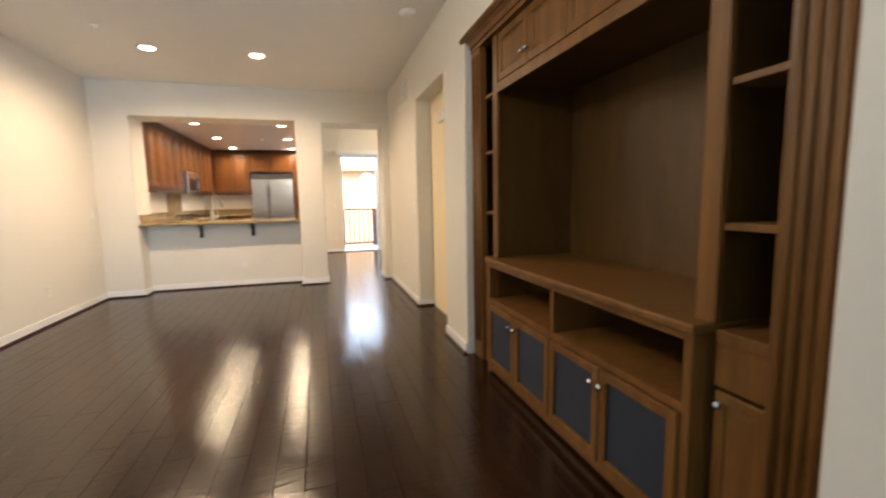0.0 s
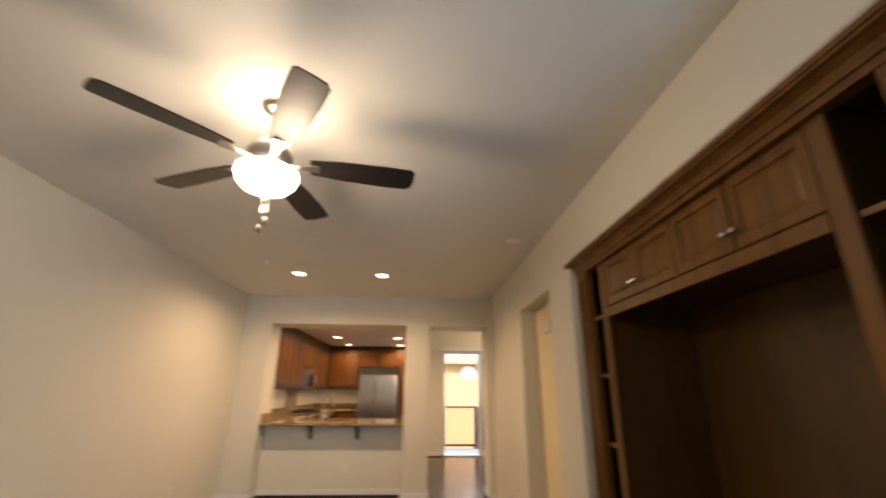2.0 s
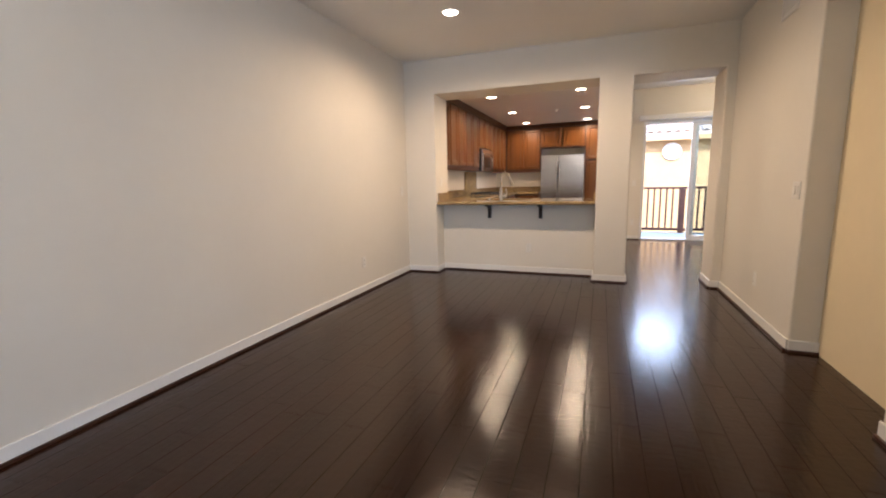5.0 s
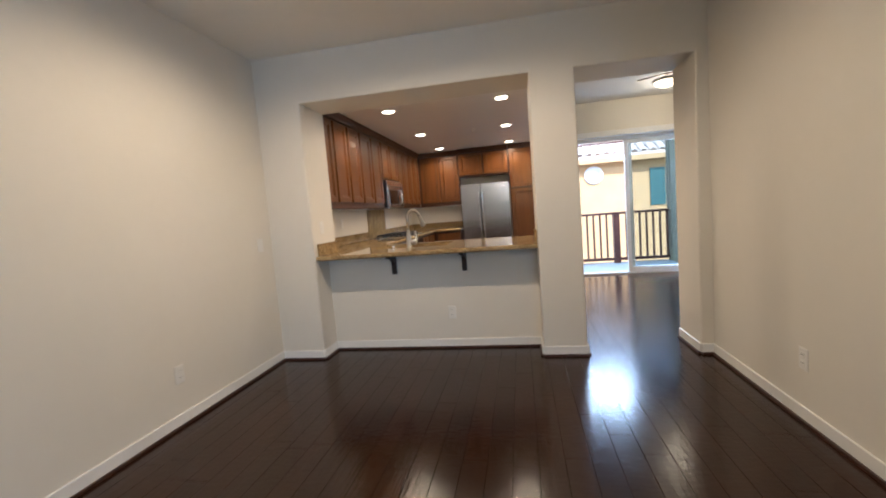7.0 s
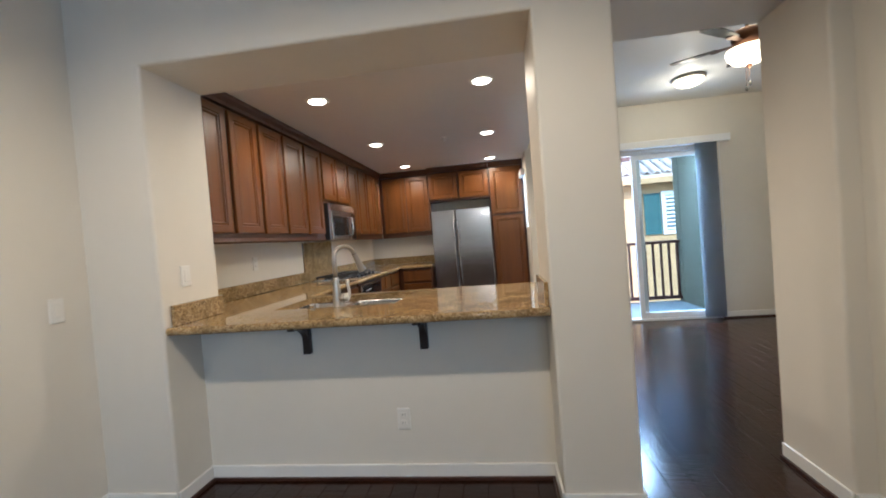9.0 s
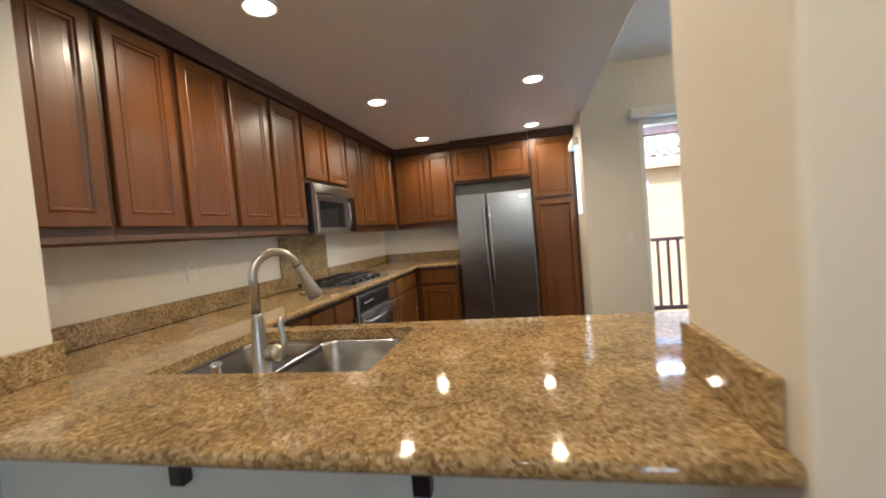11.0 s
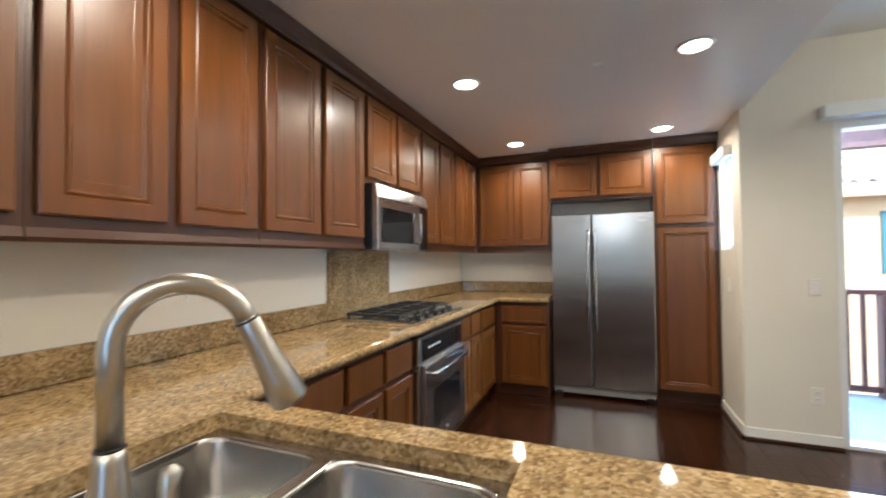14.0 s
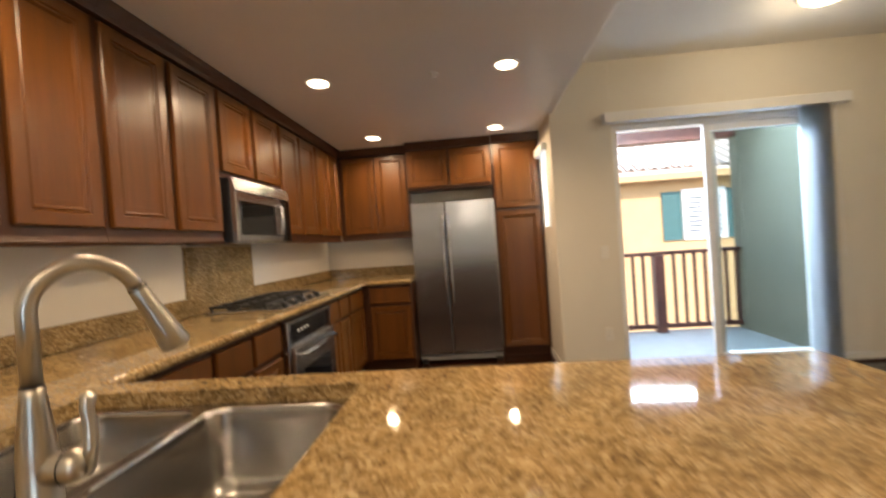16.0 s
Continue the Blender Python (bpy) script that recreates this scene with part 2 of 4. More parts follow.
def stepped(bm, w, h, rings, m, back=0.0):
    """A panel w by h in its x-z plane, centred, facing -y, whose face steps through rings of (inset, depth), put at m."""
    loops = []
    for inset, depth in [(0.0, back)] + list(rings):
        a, c = w / 2 - inset, h / 2 - inset
        loops.append([bm.verts.new(m @ Vector(p)) for p in ((-a, depth, -c), (a, depth, -c), (a, depth, c), (-a, depth, c))])
    for a, b in zip(loops, loops[1:]):
        for i in range(4):
            bm.faces.new((a[i], a[(i + 1) % 4], b[(i + 1) % 4], b[i]))
    bm.faces.new(loops[-1])
    bm.faces.new(list(reversed(loops[0])))
    bmesh.ops.recalc_face_normals(bm, faces=bm.faces)
    return bm


def prism(bm, outline, axis, a, b):
    """An outline of pairs drawn out from a to b along an axis."""
    put = {"x": lambda p, t: (t, p[0], p[1]), "y": lambda p, t: (p[0], t, p[1]), "z": lambda p, t: (p[0], p[1], t)}[axis]
    lo = [bm.verts.new(put(p, a)) for p in outline]
    hi = [bm.verts.new(put(p, b)) for p in outline]
    n = len(outline)
    for i in range(n):
        bm.faces.new((lo[i], lo[(i + 1) % n], hi[(i + 1) % n], hi[i]))
    bm.faces.new(list(reversed(lo)))
    bm.faces.new(hi)
    bmesh.ops.recalc_face_normals(bm, faces=bm.faces)
    return bm


def finish(bm, name, mat):
    me = bpy.data.meshes.new(name)
    bm.to_mesh(me)
    bm.free()
    me.materials.append(mat)
    return me


def thing(name, x, y, z, label, category, group="", kind=""):
    ob = new(name)
    ob.location = (x, y, z)
    ob.empty_display_size = 0.05
    ORIGIN[ob.name] = Vector((x, y, z))
    return tagged(ob, label, category, group, kind)


def part(name, bm, mat, parent, label=""):
    o = ORIGIN[parent.name]
    bmesh.ops.translate(bm, vec=-o, verts=bm.verts)
    ob = new(name, finish(bm, name, mat))
    ob.parent = parent
    ORIGIN[ob.name] = o
    return tagged(ob, label)


def structure(name, bm, mat, label="", category="wall"):
    ob = new(name, finish(bm, name, mat))
    ORIGIN[ob.name] = Vector((0, 0, 0))
    return tagged(ob, label, category, "", "structure")


def single(name, bm, mat, x, y, z, label, category, group=""):
    bmesh.ops.translate(bm, vec=(-x, -y, -z), verts=bm.verts)
    ob = new(name, finish(bm, name, mat))
    ob.location = (x, y, z)
    ORIGIN[ob.name] = Vector((x, y, z))
    return tagged(ob, label, category, group)


# ---- large structure ----
H1, HK, HD = 2.735, 2.43, 2.86
T = 0.15
structure("subfloor", block(cube(-0.3, 6.2, -9.2, 3.95, -0.12, -0.008), -0.3, 2.65, 3.95, 5.05, -0.12, -0.008), SUBFLOOR, "dark joints under the plank floor", "floor")
bm = cube(-T, 0, -6.0, 0.0, -0.05, 2.9)
structure("wall_west", bm, WALL, "plain off-white painted living room wall")
structure("wall_kitchen_west", cube(-T, 0.054, 0.453, 5.1, -0.05, 2.9), WALL, "off-white kitchen wall above the granite backsplash")
# partition with pass-through and doorway


def cut_wall(outline, axis, a, b, room):
    """A wall drawn out from an outline, its outer corners in the room's face rounded like plaster beads; room: the face's place."""
    bm2 = prism(bmesh.new(), outline, axis, a, b)
    i = {"x": 0, "y": 1}[axis]
    face = max((f for f in bm2.faces if abs(f.calc_center_median()[i] - room) < 1e-4), key=lambda f: f.calc_area())
    edges = [e for e in face.edges if all(-0.1 < v.co.z < 2.5 for v in e.verts) and not all(v.co.z < 0 for v in e.verts)]
    bmesh.ops.bevel(bm2, geom=edges, offset=0.014, segments=3, affect="EDGES", profile=0.5)
    return bm2


bm = cut_wall([(-T, -0.05), (0.415, -0.05), (0.415, 2.31), (2.393, 2.31), (2.393, -0.05), (2.745, -0.05), (2.745, 2.30), (3.60, 2.30), (3.60, -0.05), (5.80, -0.05), (5.80, 2.9), (-T, 2.9)], "y", 0.0, 0.453, 0.0)
structure("wall_partition", bm, WALL, "off-white partition with pass-through opening and doorway")
structure("wall_half", cube(0.405, 2.40, 0.27, 0.42, -0.05, 0.905), WALL, "low off-white wall under the granite bar")
# east wall with shallow recess and media niche
bm = cut_wall([(-0.001, -0.05), (-1.80, -0.05), (-1.80, 2.24), (-2.85, 2.24), (-2.85, -0.05), (-3.375, -0.05), (-3.375, 2.33), (-5.71, 2.33), (-5.71, -0.05), (-5.835, -0.05), (-5.835, 2.9), (-0.001, 2.9)], "x", 3.692, 3.86, 3.692)
structure("wall_east", bm, WALL, "off-white wall with a recess and a media niche")
structure("wall_niche_back", cube(4.36, 4.45, -5.70, -2.7, -0.05, 2.9), WALL, "wall behind the media cabinet")
structure("wall_niche_end", cube(3.861, 4.36, -3.375, -3.30, -0.05, 2.9), WALL, "wall closing the media niche")
structure("wall_recess", cube(3.861, 3.95, -2.95, -1.70, -0.05, 2.9), NICHE, "back wall of the shallow recess, coloured as if warmly lit")
# stair side of the entry
structure("wall_stair", cube(3.861, 5.40, -5.834, -5.70, -0.05, 3.0), WALL, "off-white wall beside the stairs")
structure("wall_entry_west", cube(-T, 1.40, -9.05, -6.0, -0.05, 3.0, 0.012), WALL, "bright off-white wall end by the entry")
structure("wall_entry_east", cube(5.4, 5.55, -9.05, -5.7, -0.05, 3.0), WALL, "plain entry wall")
bm = bmesh.new()
block(bm, 1.40, 3.80, -9.15, -9.0, -0.05, 3.0)
block(bm, 5.20, 5.40, -9.15, -9.0, -0.05, 3.0)
block(bm, 3.80, 5.20, -9.149, -9.001, -0.05, 0.10)
block(bm, 3.80, 5.20, -9.149, -9.001, 2.25, 2.999)
structure("wall_south", bm, WALL, "entry wall around the front window")
# unseen overhang, added only to stop direct sun at the front window
structure("sun_block_south", cube(0.5, 6.3, -12.3, -9.15, 2.6, 2.75), STUCCO, "added unseen slab keeping sun off the front window", "eave")
# dining and kitchen ends
structure("wall_dining_east", cube(5.65, 5.80, 0.45, 3.89, -0.05, 2.9), WALL, "off-white dining room wall")
bm = bmesh.new()
block(bm, 2.62, 3.18, 3.89, 4.04, -0.05, 2.95, 0.008)
block(bm, 5.00, 5.80, 3.89, 4.04, -0.05, 2.95)
block(bm, 3.179, 5.001, 3.891, 4.039, 2.26, 2.949)
structure("wall_dining_north", bm, WALL, "off-white dining room wall around the sliding door")
bm = bmesh.new()
block(bm, 2.621, 2.76, 4.04, 4.12, -0.05, 2.9)
block(bm, 2.621, 2.76, 4.48, 5.10, -0.05, 2.9)
block(bm, 2.622, 2.759, 4.12, 4.48, -0.05, 1.39)
block(bm, 2.622, 2.759, 4.12, 4.48, 2.22, 2.899)
structure("wall_kitchen_east", bm, WALL, "off-white wall with a small window beside the pantry")
structure("wall_kitchen_north", cube(0.054, 2.76, 4.97, 5.10, -0.05, 2.9), WALL, "off-white kitchen end wall")
structure("ceiling_living", cube(-T, 3.70, -6.0, 0.0, H1, H1 + 0.1), CEIL, "off-white textured ceiling", "ceiling")
structure("ceiling_entry", cube(1.3, 5.5, -9.1, -5.75, H1 + 0.02, H1 + 0.3), CEIL, "off-white entry ceiling", "ceiling")
structure("ceiling_kitchen", cube(0.05, 2.66, 0.453, 5.0, HK, 2.9, 0.01), KCEIL, "lower semi-gloss kitchen ceiling with a soffit edge", "ceiling")
structure("ceiling_dining", cube(2.66, 5.8, 0.45, 3.9, HD, HD + 0.1), CEIL, "off-white dining ceiling", "ceiling")
structure("ceiling_recess", cube(3.70, 4.5, -5.8, 0.0, 2.86, 2.95), CEIL, "", "ceiling")


def skirting(name, runs):
    """White boards with a dark shoe strip; runs are (x0, y0, x1, y1, nx, ny), with the wall behind and n into the room."""
    base = bmesh.new()
    shoe = bmesh.new()
    for x0, y0, x1, y1, nx, ny in runs:
        t, s = 0.013, 0.026
        for bm2, th, h in ((base, t, 0.085), (shoe, s, 0.018)):
            bx = sorted((x0, x1 + nx * th)) if nx else sorted((x0, x1))
            by = sorted((y0, y1 + ny * th)) if ny else sorted((y0, y1))
            block(bm2, bx[0], bx[1], by[0], by[1], 0.001, h, 0.004 if th == t else 0.0)
    board = structure(name, base, TRIM, "white painted baseboard", "baseboard")
    part("shoe_moulding", shoe, SHOE, board, "dark wood shoe strip")


skirting("baseboard_living", [(0, -6, 0, 0, 1, 0), (0, 0, 0.415, 0, 0, -1), (0.415, 0, 0.415, 0.27, 1, 0), (0.415, 0.27, 2.393, 0.27, 0, -1),
                              (2.393, 0, 2.393, 0.27, -1, 0), (2.393, 0, 2.745, 0, 0, -1), (3.60, 0, 3.692, 0, 0, -1), (3.692, -1.80, 3.692, 0, -1, 0),
                              (3.692, -1.80, 3.87, -1.80, 0, -1), (3.692, -3.375, 3.692, -2.85, -1, 0)])
skirting("baseboard_dining", [(3.60, 0, 3.60, 0.45, -1, 0), (2.745, 0, 2.745, 0.453, 1, 0), (2.62, 3.89, 3.18, 3.89, 0, -1), (5.0, 3.89, 5.65, 3.89, 0, -1),
                              (5.65, 0.45, 5.65, 3.89, -1, 0), (2.62, 3.89, 2.62, 4.5, -1, 0)])
# stair cap and sloping cheek beside the entry
bm = bmesh.new()
block(bm, 3.96, 5.38, -5.91, -5.836, 0.845, 0.89, 0.006)
block(bm, 3.98, 5.38, -5.88, -5.836, 0.815, 0.843, 0.005)
rail = thing("stair_rail", 4.6, -5.85, 0.815, "white capped stair wall with sloping white rail", "stair rail")
part("cap", bm, TRIM, rail, "white painted moulded cap")
part("handrail", prism(bmesh.new(), [(4.02, 0.892), (4.10, 0.892), (5.0, 2.05), (4.92, 2.05)], "y", -5.88, -5.838), TRIM, rail, "sloping white painted rail")

# ---- kitchen ----
def facing(x, y, z, way):
    """A panel's pose: way 'e' faces +x, 's' faces -y, 'w' faces -x, 'n' faces +y."""
    return pose(x, y, z, 0, 0, {"s": 0, "e": 90, "n": 180, "w": -90}[way])


RAISED = [(0.0, -0.016), (0.004, -0.020), (0.052, -0.020), (0.057, -0.012), (0.064, -0.016), (0.069, -0.0155), (0.076, -0.006), (0.10, -0.0065), (0.104, -0.006)]
SLAB = [(0.0, -0.014), (0.007, -0.020)]
MOULDED = [(0.0, -0.014), (0.006, -0.020), (0.022, -0.020), (0.026, -0.017)]


def cabinet_door(parent, name, x, y, z, w, h, way, mat, rings=RAISED):
    return part(name, stepped(bmesh.new(), w, h, rings, facing(x, y, z, way)), mat, parent)


# upper cabinets on the west wall, one unit for each pair of bounds
XF = 0.36
uppers = [(0.455, 0.78, 1), (0.78, 1.545, 2), (1.545, 2.36, 2)]
for y0, y1, n in uppers:
    cab = thing("wall_cabinet", 0.2, (y0 + y1) / 2, 1.40, "cherry-stained wall cabinet with raised panel doors above the counter", "cabinet", "kitchen wall cabinets")
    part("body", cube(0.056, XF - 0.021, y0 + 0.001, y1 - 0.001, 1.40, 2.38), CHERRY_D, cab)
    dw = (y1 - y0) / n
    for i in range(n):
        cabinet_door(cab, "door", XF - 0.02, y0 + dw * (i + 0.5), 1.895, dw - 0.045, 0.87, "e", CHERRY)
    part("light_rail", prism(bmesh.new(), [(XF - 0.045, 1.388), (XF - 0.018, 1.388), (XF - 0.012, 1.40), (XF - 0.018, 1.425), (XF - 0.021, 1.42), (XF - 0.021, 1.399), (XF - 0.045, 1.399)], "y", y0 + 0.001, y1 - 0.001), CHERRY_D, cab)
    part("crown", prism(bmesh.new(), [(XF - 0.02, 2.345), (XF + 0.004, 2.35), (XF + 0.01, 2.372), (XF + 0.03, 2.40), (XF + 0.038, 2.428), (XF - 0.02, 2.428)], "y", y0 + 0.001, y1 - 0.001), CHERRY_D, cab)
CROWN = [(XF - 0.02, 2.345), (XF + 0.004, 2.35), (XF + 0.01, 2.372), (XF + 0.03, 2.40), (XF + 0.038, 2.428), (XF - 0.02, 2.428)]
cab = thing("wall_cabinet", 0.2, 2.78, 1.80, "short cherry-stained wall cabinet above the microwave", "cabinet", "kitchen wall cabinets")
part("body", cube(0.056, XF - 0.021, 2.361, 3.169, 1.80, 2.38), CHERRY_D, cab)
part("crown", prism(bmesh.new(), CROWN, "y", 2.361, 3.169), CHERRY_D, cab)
for y in (2.56, 2.965):
    cabinet_door(cab, "door", XF - 0.02, y, 2.085, 0.36, 0.50, "e", CHERRY)
for y0, y1, n in [(3.17, 3.93, 2), (3.93, 4.62, 2)]:
    cab = thing("wall_cabinet", 0.2, (y0 + y1) / 2, 1.40, "cherry-stained wall cabinet past the microwave", "cabinet", "kitchen wall cabinets")
    part("body", cube(0.056, XF - 0.021, y0 + 0.001, y1 - 0.001, 1.40, 2.38), CHERRY_D, cab)
    dw = (y1 - y0) / n
    for i in range(n):
        cabinet_door(cab, "door", XF - 0.02, y0 + dw * (i + 0.5), 1.895, dw - 0.04, 0.87, "e", CHERRY)
    part("light_rail", cube(XF - 0.045, XF - 0.014, y0 + 0.001, y1 - 0.001, 1.388, 1.399, 0.004), CHERRY_D, cab)
    part("crown", prism(bmesh.new(), CROWN, "y", y0 + 0.001, y1 - 0.001), CHERRY_D, cab)
YB = 4.64
NCROWN = [(YB + 0.02, 2.345), (YB - 0.004, 2.35), (YB - 0.01, 2.372), (YB - 0.03, 2.40), (YB - 0.038, 2.428), (YB + 0.02, 2.428)]
cab = thing("wall_cabinet", 0.75, 4.8, 1.40, "cherry-stained corner wall cabinet beside the fridge", "cabinet", "kitchen wall cabinets")
part("body", cube(0.345, 1.149, YB + 0.021, 4.968, 1.40, 2.38), CHERRY_D, cab)
part("light_rail", cube(0.345, 1.149, YB + 0.014, YB + 0.045, 1.388, 1.399, 0.004), CHERRY_D, cab)
part("crown", prism(bmesh.new(), NCROWN, "x", 0.345, 1.149), CHERRY_D, cab)
for x, w in ((0.58, 0.37), (0.955, 0.35)):
    cabinet_door(cab, "door", x, YB + 0.02, 1.895, w, 0.87, "s", CHERRY)
cab = thing("wall_cabinet", 1.62, 4.75, 1.90, "cherry-stained bridge cabinet over the fridge", "cabinet", "kitchen wall cabinets")
part("body", cube(1.151, 2.099, 4.561, 4.968, 1.90, 2.38), CHERRY_D, cab)
part("crown", prism(bmesh.new(), [(p - 0.10, q) for p, q in NCROWN], "x", 1.151, 2.099), CHERRY_D, cab)
part("back_panel", cube(1.151, 2.099, 4.80, 4.968, 1.70, 1.899), material("alcove_grey", (0.35, 0.35, 0.32), 0.6), cab, "grey wall strip above the fridge")
for x in (1.39, 1.86):
    cabinet_door(cab, "door", x, 4.56, 2.13, 0.44, 0.40, "s", CHERRY)
pantry = thing("pantry_cabinet", 2.36, 4.75, 0.0, "tall cherry-stained pantry cabinet beside the fridge", "cabinet")
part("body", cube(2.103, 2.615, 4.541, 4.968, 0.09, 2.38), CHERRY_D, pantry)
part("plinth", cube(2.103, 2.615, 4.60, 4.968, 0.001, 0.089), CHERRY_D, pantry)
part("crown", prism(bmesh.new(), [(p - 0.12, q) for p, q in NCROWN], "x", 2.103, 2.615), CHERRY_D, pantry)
cabinet_door(pantry, "door", 2.355, 4.54, 1.985, 0.46, 0.70, "s", CHERRY)
cabinet_door(pantry, "door", 2.355, 4.54, 0.86, 0.46, 1.48, "s", CHERRY)

# base cabinets on the west wall: (y0, y1, drawers above)
XB = 0.665
for y0, y1, n in [(1.085, 1.70, 1), (1.70, 2.364, 2), (3.141, 3.72, 2), (3.72, 4.22, 1)]:
    cab = thing("base_cabinet", 0.35, (y0 + y1) / 2, 0.0, "cherry-stained base cabinet with drawer over door", "cabinet", "kitchen base cabinets")
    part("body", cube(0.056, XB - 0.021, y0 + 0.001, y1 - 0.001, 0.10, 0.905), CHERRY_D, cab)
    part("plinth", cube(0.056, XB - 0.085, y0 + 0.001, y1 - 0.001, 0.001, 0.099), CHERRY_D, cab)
    dw = (y1 - y0) / n
    for i in range(n):
        yc = y0 + dw * (i + 0.5)
        cabinet_door(cab, "drawer", XB - 0.02, yc, 0.79, dw - 0.035, 0.165, "e", CHERRY, SLAB)
        cabinet_door(cab, "door", XB - 0.02, yc, 0.40, dw - 0.035, 0.555, "e", CHERRY)
cab = thing("base_cabinet", 0.9, 4.6, 0.0, "cherry-stained base cabinet in the corner beside the fridge", "cabinet", "kitchen base cabinets")
part("body", cube(0.64, 1.165, 4.246, 4.968, 0.10, 0.905), CHERRY_D, cab)
part("plinth", cube(0.59, 1.165, 4.31, 4.968, 0.001, 0.099), CHERRY_D, cab)
cabinet_door(cab, "drawer", 0.935, 4.245, 0.79, 0.42, 0.165, "s", CHERRY, MOULDED)
cabinet_door(cab, "door", 0.935, 4.245, 0.40, 0.42, 0.555, "s", CHERRY)
cab = thing("sink_cabinet", 1.2, 0.75, 0.0, "cherry-stained base cabinet under the sink peninsula", "cabinet", "kitchen base cabinets")
part("body", cube(0.70, 2.60, 0.425, 0.449, 0.10, 0.905), CHERRY_D, cab)
part("front", cube(0.70, 2.60, 1.00, 1.045, 0.10, 0.905), CHERRY_D, cab)
part("side", cube(2.60, 2.63, 0.46, 1.045, 0.001, 0.905), CHERRY_D, cab)
part("plinth", cube(0.70, 2.60, 0.60, 0.98, 0.001, 0.099), CHERRY_D, cab)

# granite worktop: west run, end run and peninsula with the sink cut out
ZT, ZB = 0.948, 0.907
SX0, SX1, SY0, SY1 = 0.775, 1.545, 0.45, 0.985
bm = bmesh.new()
block(bm, 0.056, 0.70, 1.08, 4.968, ZB, ZT)
block(bm, 0.70, 1.168, 4.21, 4.968, ZB, ZT)
block(bm, 0.418, 2.39, 0.025, 0.30, ZB, ZT)
block(bm, 0.418, 2.39, 0.30, SY0, ZB, ZT)
block(bm, 0.056, 0.418, 0.455, 1.08, ZB, ZT)
block(bm, 0.418, SX0, SY0, 1.08, ZB, ZT)
block(bm, SX0, SX1, SY1, 1.08, ZB, ZT)
block(bm, SX1, 2.39, SY0, 1.08, ZB, ZT)
block(bm, 2.39, 2.75, 0.455, 1.08, ZB, ZT)
bmesh.ops.remove_doubles(bm, verts=bm.verts, dist=0.0005)
worktop = thing("granite_worktop", 0.9, 0.9, ZB, "polished speckled brown granite worktop with bar overhang", "worktop")
part("slab", bm, GRANITE, worktop)


def nosing(p, q, out):
    """The rounded front edge of the slab from p to q, bulging along out."""
    bm2 = bmesh.new()
    rows = []
    for k in range(7):
        a = -math.pi / 2 + math.pi * k / 6
        o, h = 0.012 * math.cos(a) + 0.0005, (ZT + ZB) / 2 + (ZT - ZB) / 2 * math.sin(a)
        rows.append([bm2.verts.new((e[0] + out[0] * o, e[1] + out[1] * o, h)) for e in (p, q)])
    for r, s in zip(rows, rows[1:]):
        bm2.faces.new((r[0], r[1], s[1], s[0])).smooth = True
    bmesh.ops.recalc_face_normals(bm2, faces=bm2.faces)
    return bm2


for p, q, o in [((0.418, 0.025), (2.39, 0.025), (0, -1)), ((0.70, 1.08), (0.70, 4.21), (1, 0)), ((0.70, 4.21), (1.168, 4.21), (0, -1)), ((0.70, 1.08), (2.75, 1.08), (0, 1)), ((2.75, 0.455), (2.75, 1.08), (1, 0))]:
    part("nosing", nosing(p, q, o), GRANITE, worktop)
BS = 1.062
for b in [(0.055, 0.075, 0.475, 2.376, ZT + 0.001, BS), (0.055, 0.075, 3.16, 4.968, ZT + 0.001, BS), (0.075, 1.168, 4.948, 4.969, ZT + 0.001, BS),
          (0.416, 0.436, 0.06, 0.475, ZT + 0.001, BS), (0.075, 0.416, 0.454, 0.475, ZT + 0.001, BS), (2.372, 2.392, 0.06, 0.453, ZT + 0.001, BS)]:
    part("backsplash", cube(*b, 0.003), GRANITE, worktop)
part("cooktop_splash", cube(0.055, 0.072, 2.377, 3.159, ZT + 0.001, 1.385, 0.002), GRANITE, worktop, "tall granite panel behind the cooktop")

# sink
sink = thing("double_sink", 1.17, 0.73, 0.73, "undermounted stainless double bowl sink", "sink")


def basin(x0, x1, y0, y1, z0, z1, r=0.06, wall=0.0):
    """An open rounded bowl."""
    bm2 = bmesh.new()
    rings = []
    for inset, z in [(-0.012, z1), (0.0, z1), (0.004, z1 - 0.01), (0.012, z0 + 0.05), (0.022, z0 + 0.018), (0.05, z0 + 0.004), (0.09, z0)]:
        ring = []
        rr = max(0.012, r - inset * 0.4)
        for cx, cy, a0 in ((x1 - inset - rr, y1 - inset - rr, 0), (x0 + inset + rr, y1 - inset - rr, 90), (x0 + inset + rr, y0 + inset + rr, 180), (x1 - inset - rr, y0 + inset + rr, 270)):
            for k in range(7):
                a = radians(a0 + 15 * k)
                ring.append(bm2.verts.new((cx + rr * math.cos(a), cy + rr * math.sin(a), z)))
        rings.append(ring)
    for a, b in zip(rings, rings[1:]):
        for i in range(len(a)):
            bm2.faces.new((a[i], a[(i + 1) % len(a)], b[(i + 1) % len(a)], b[i])).smooth = True
    bm2.faces.new(rings[-1])
    bmesh.ops.recalc_face_normals(bm2, faces=bm2.faces)
    bmesh.ops.reverse_faces(bm2, faces=bm2.faces)
    return bm2


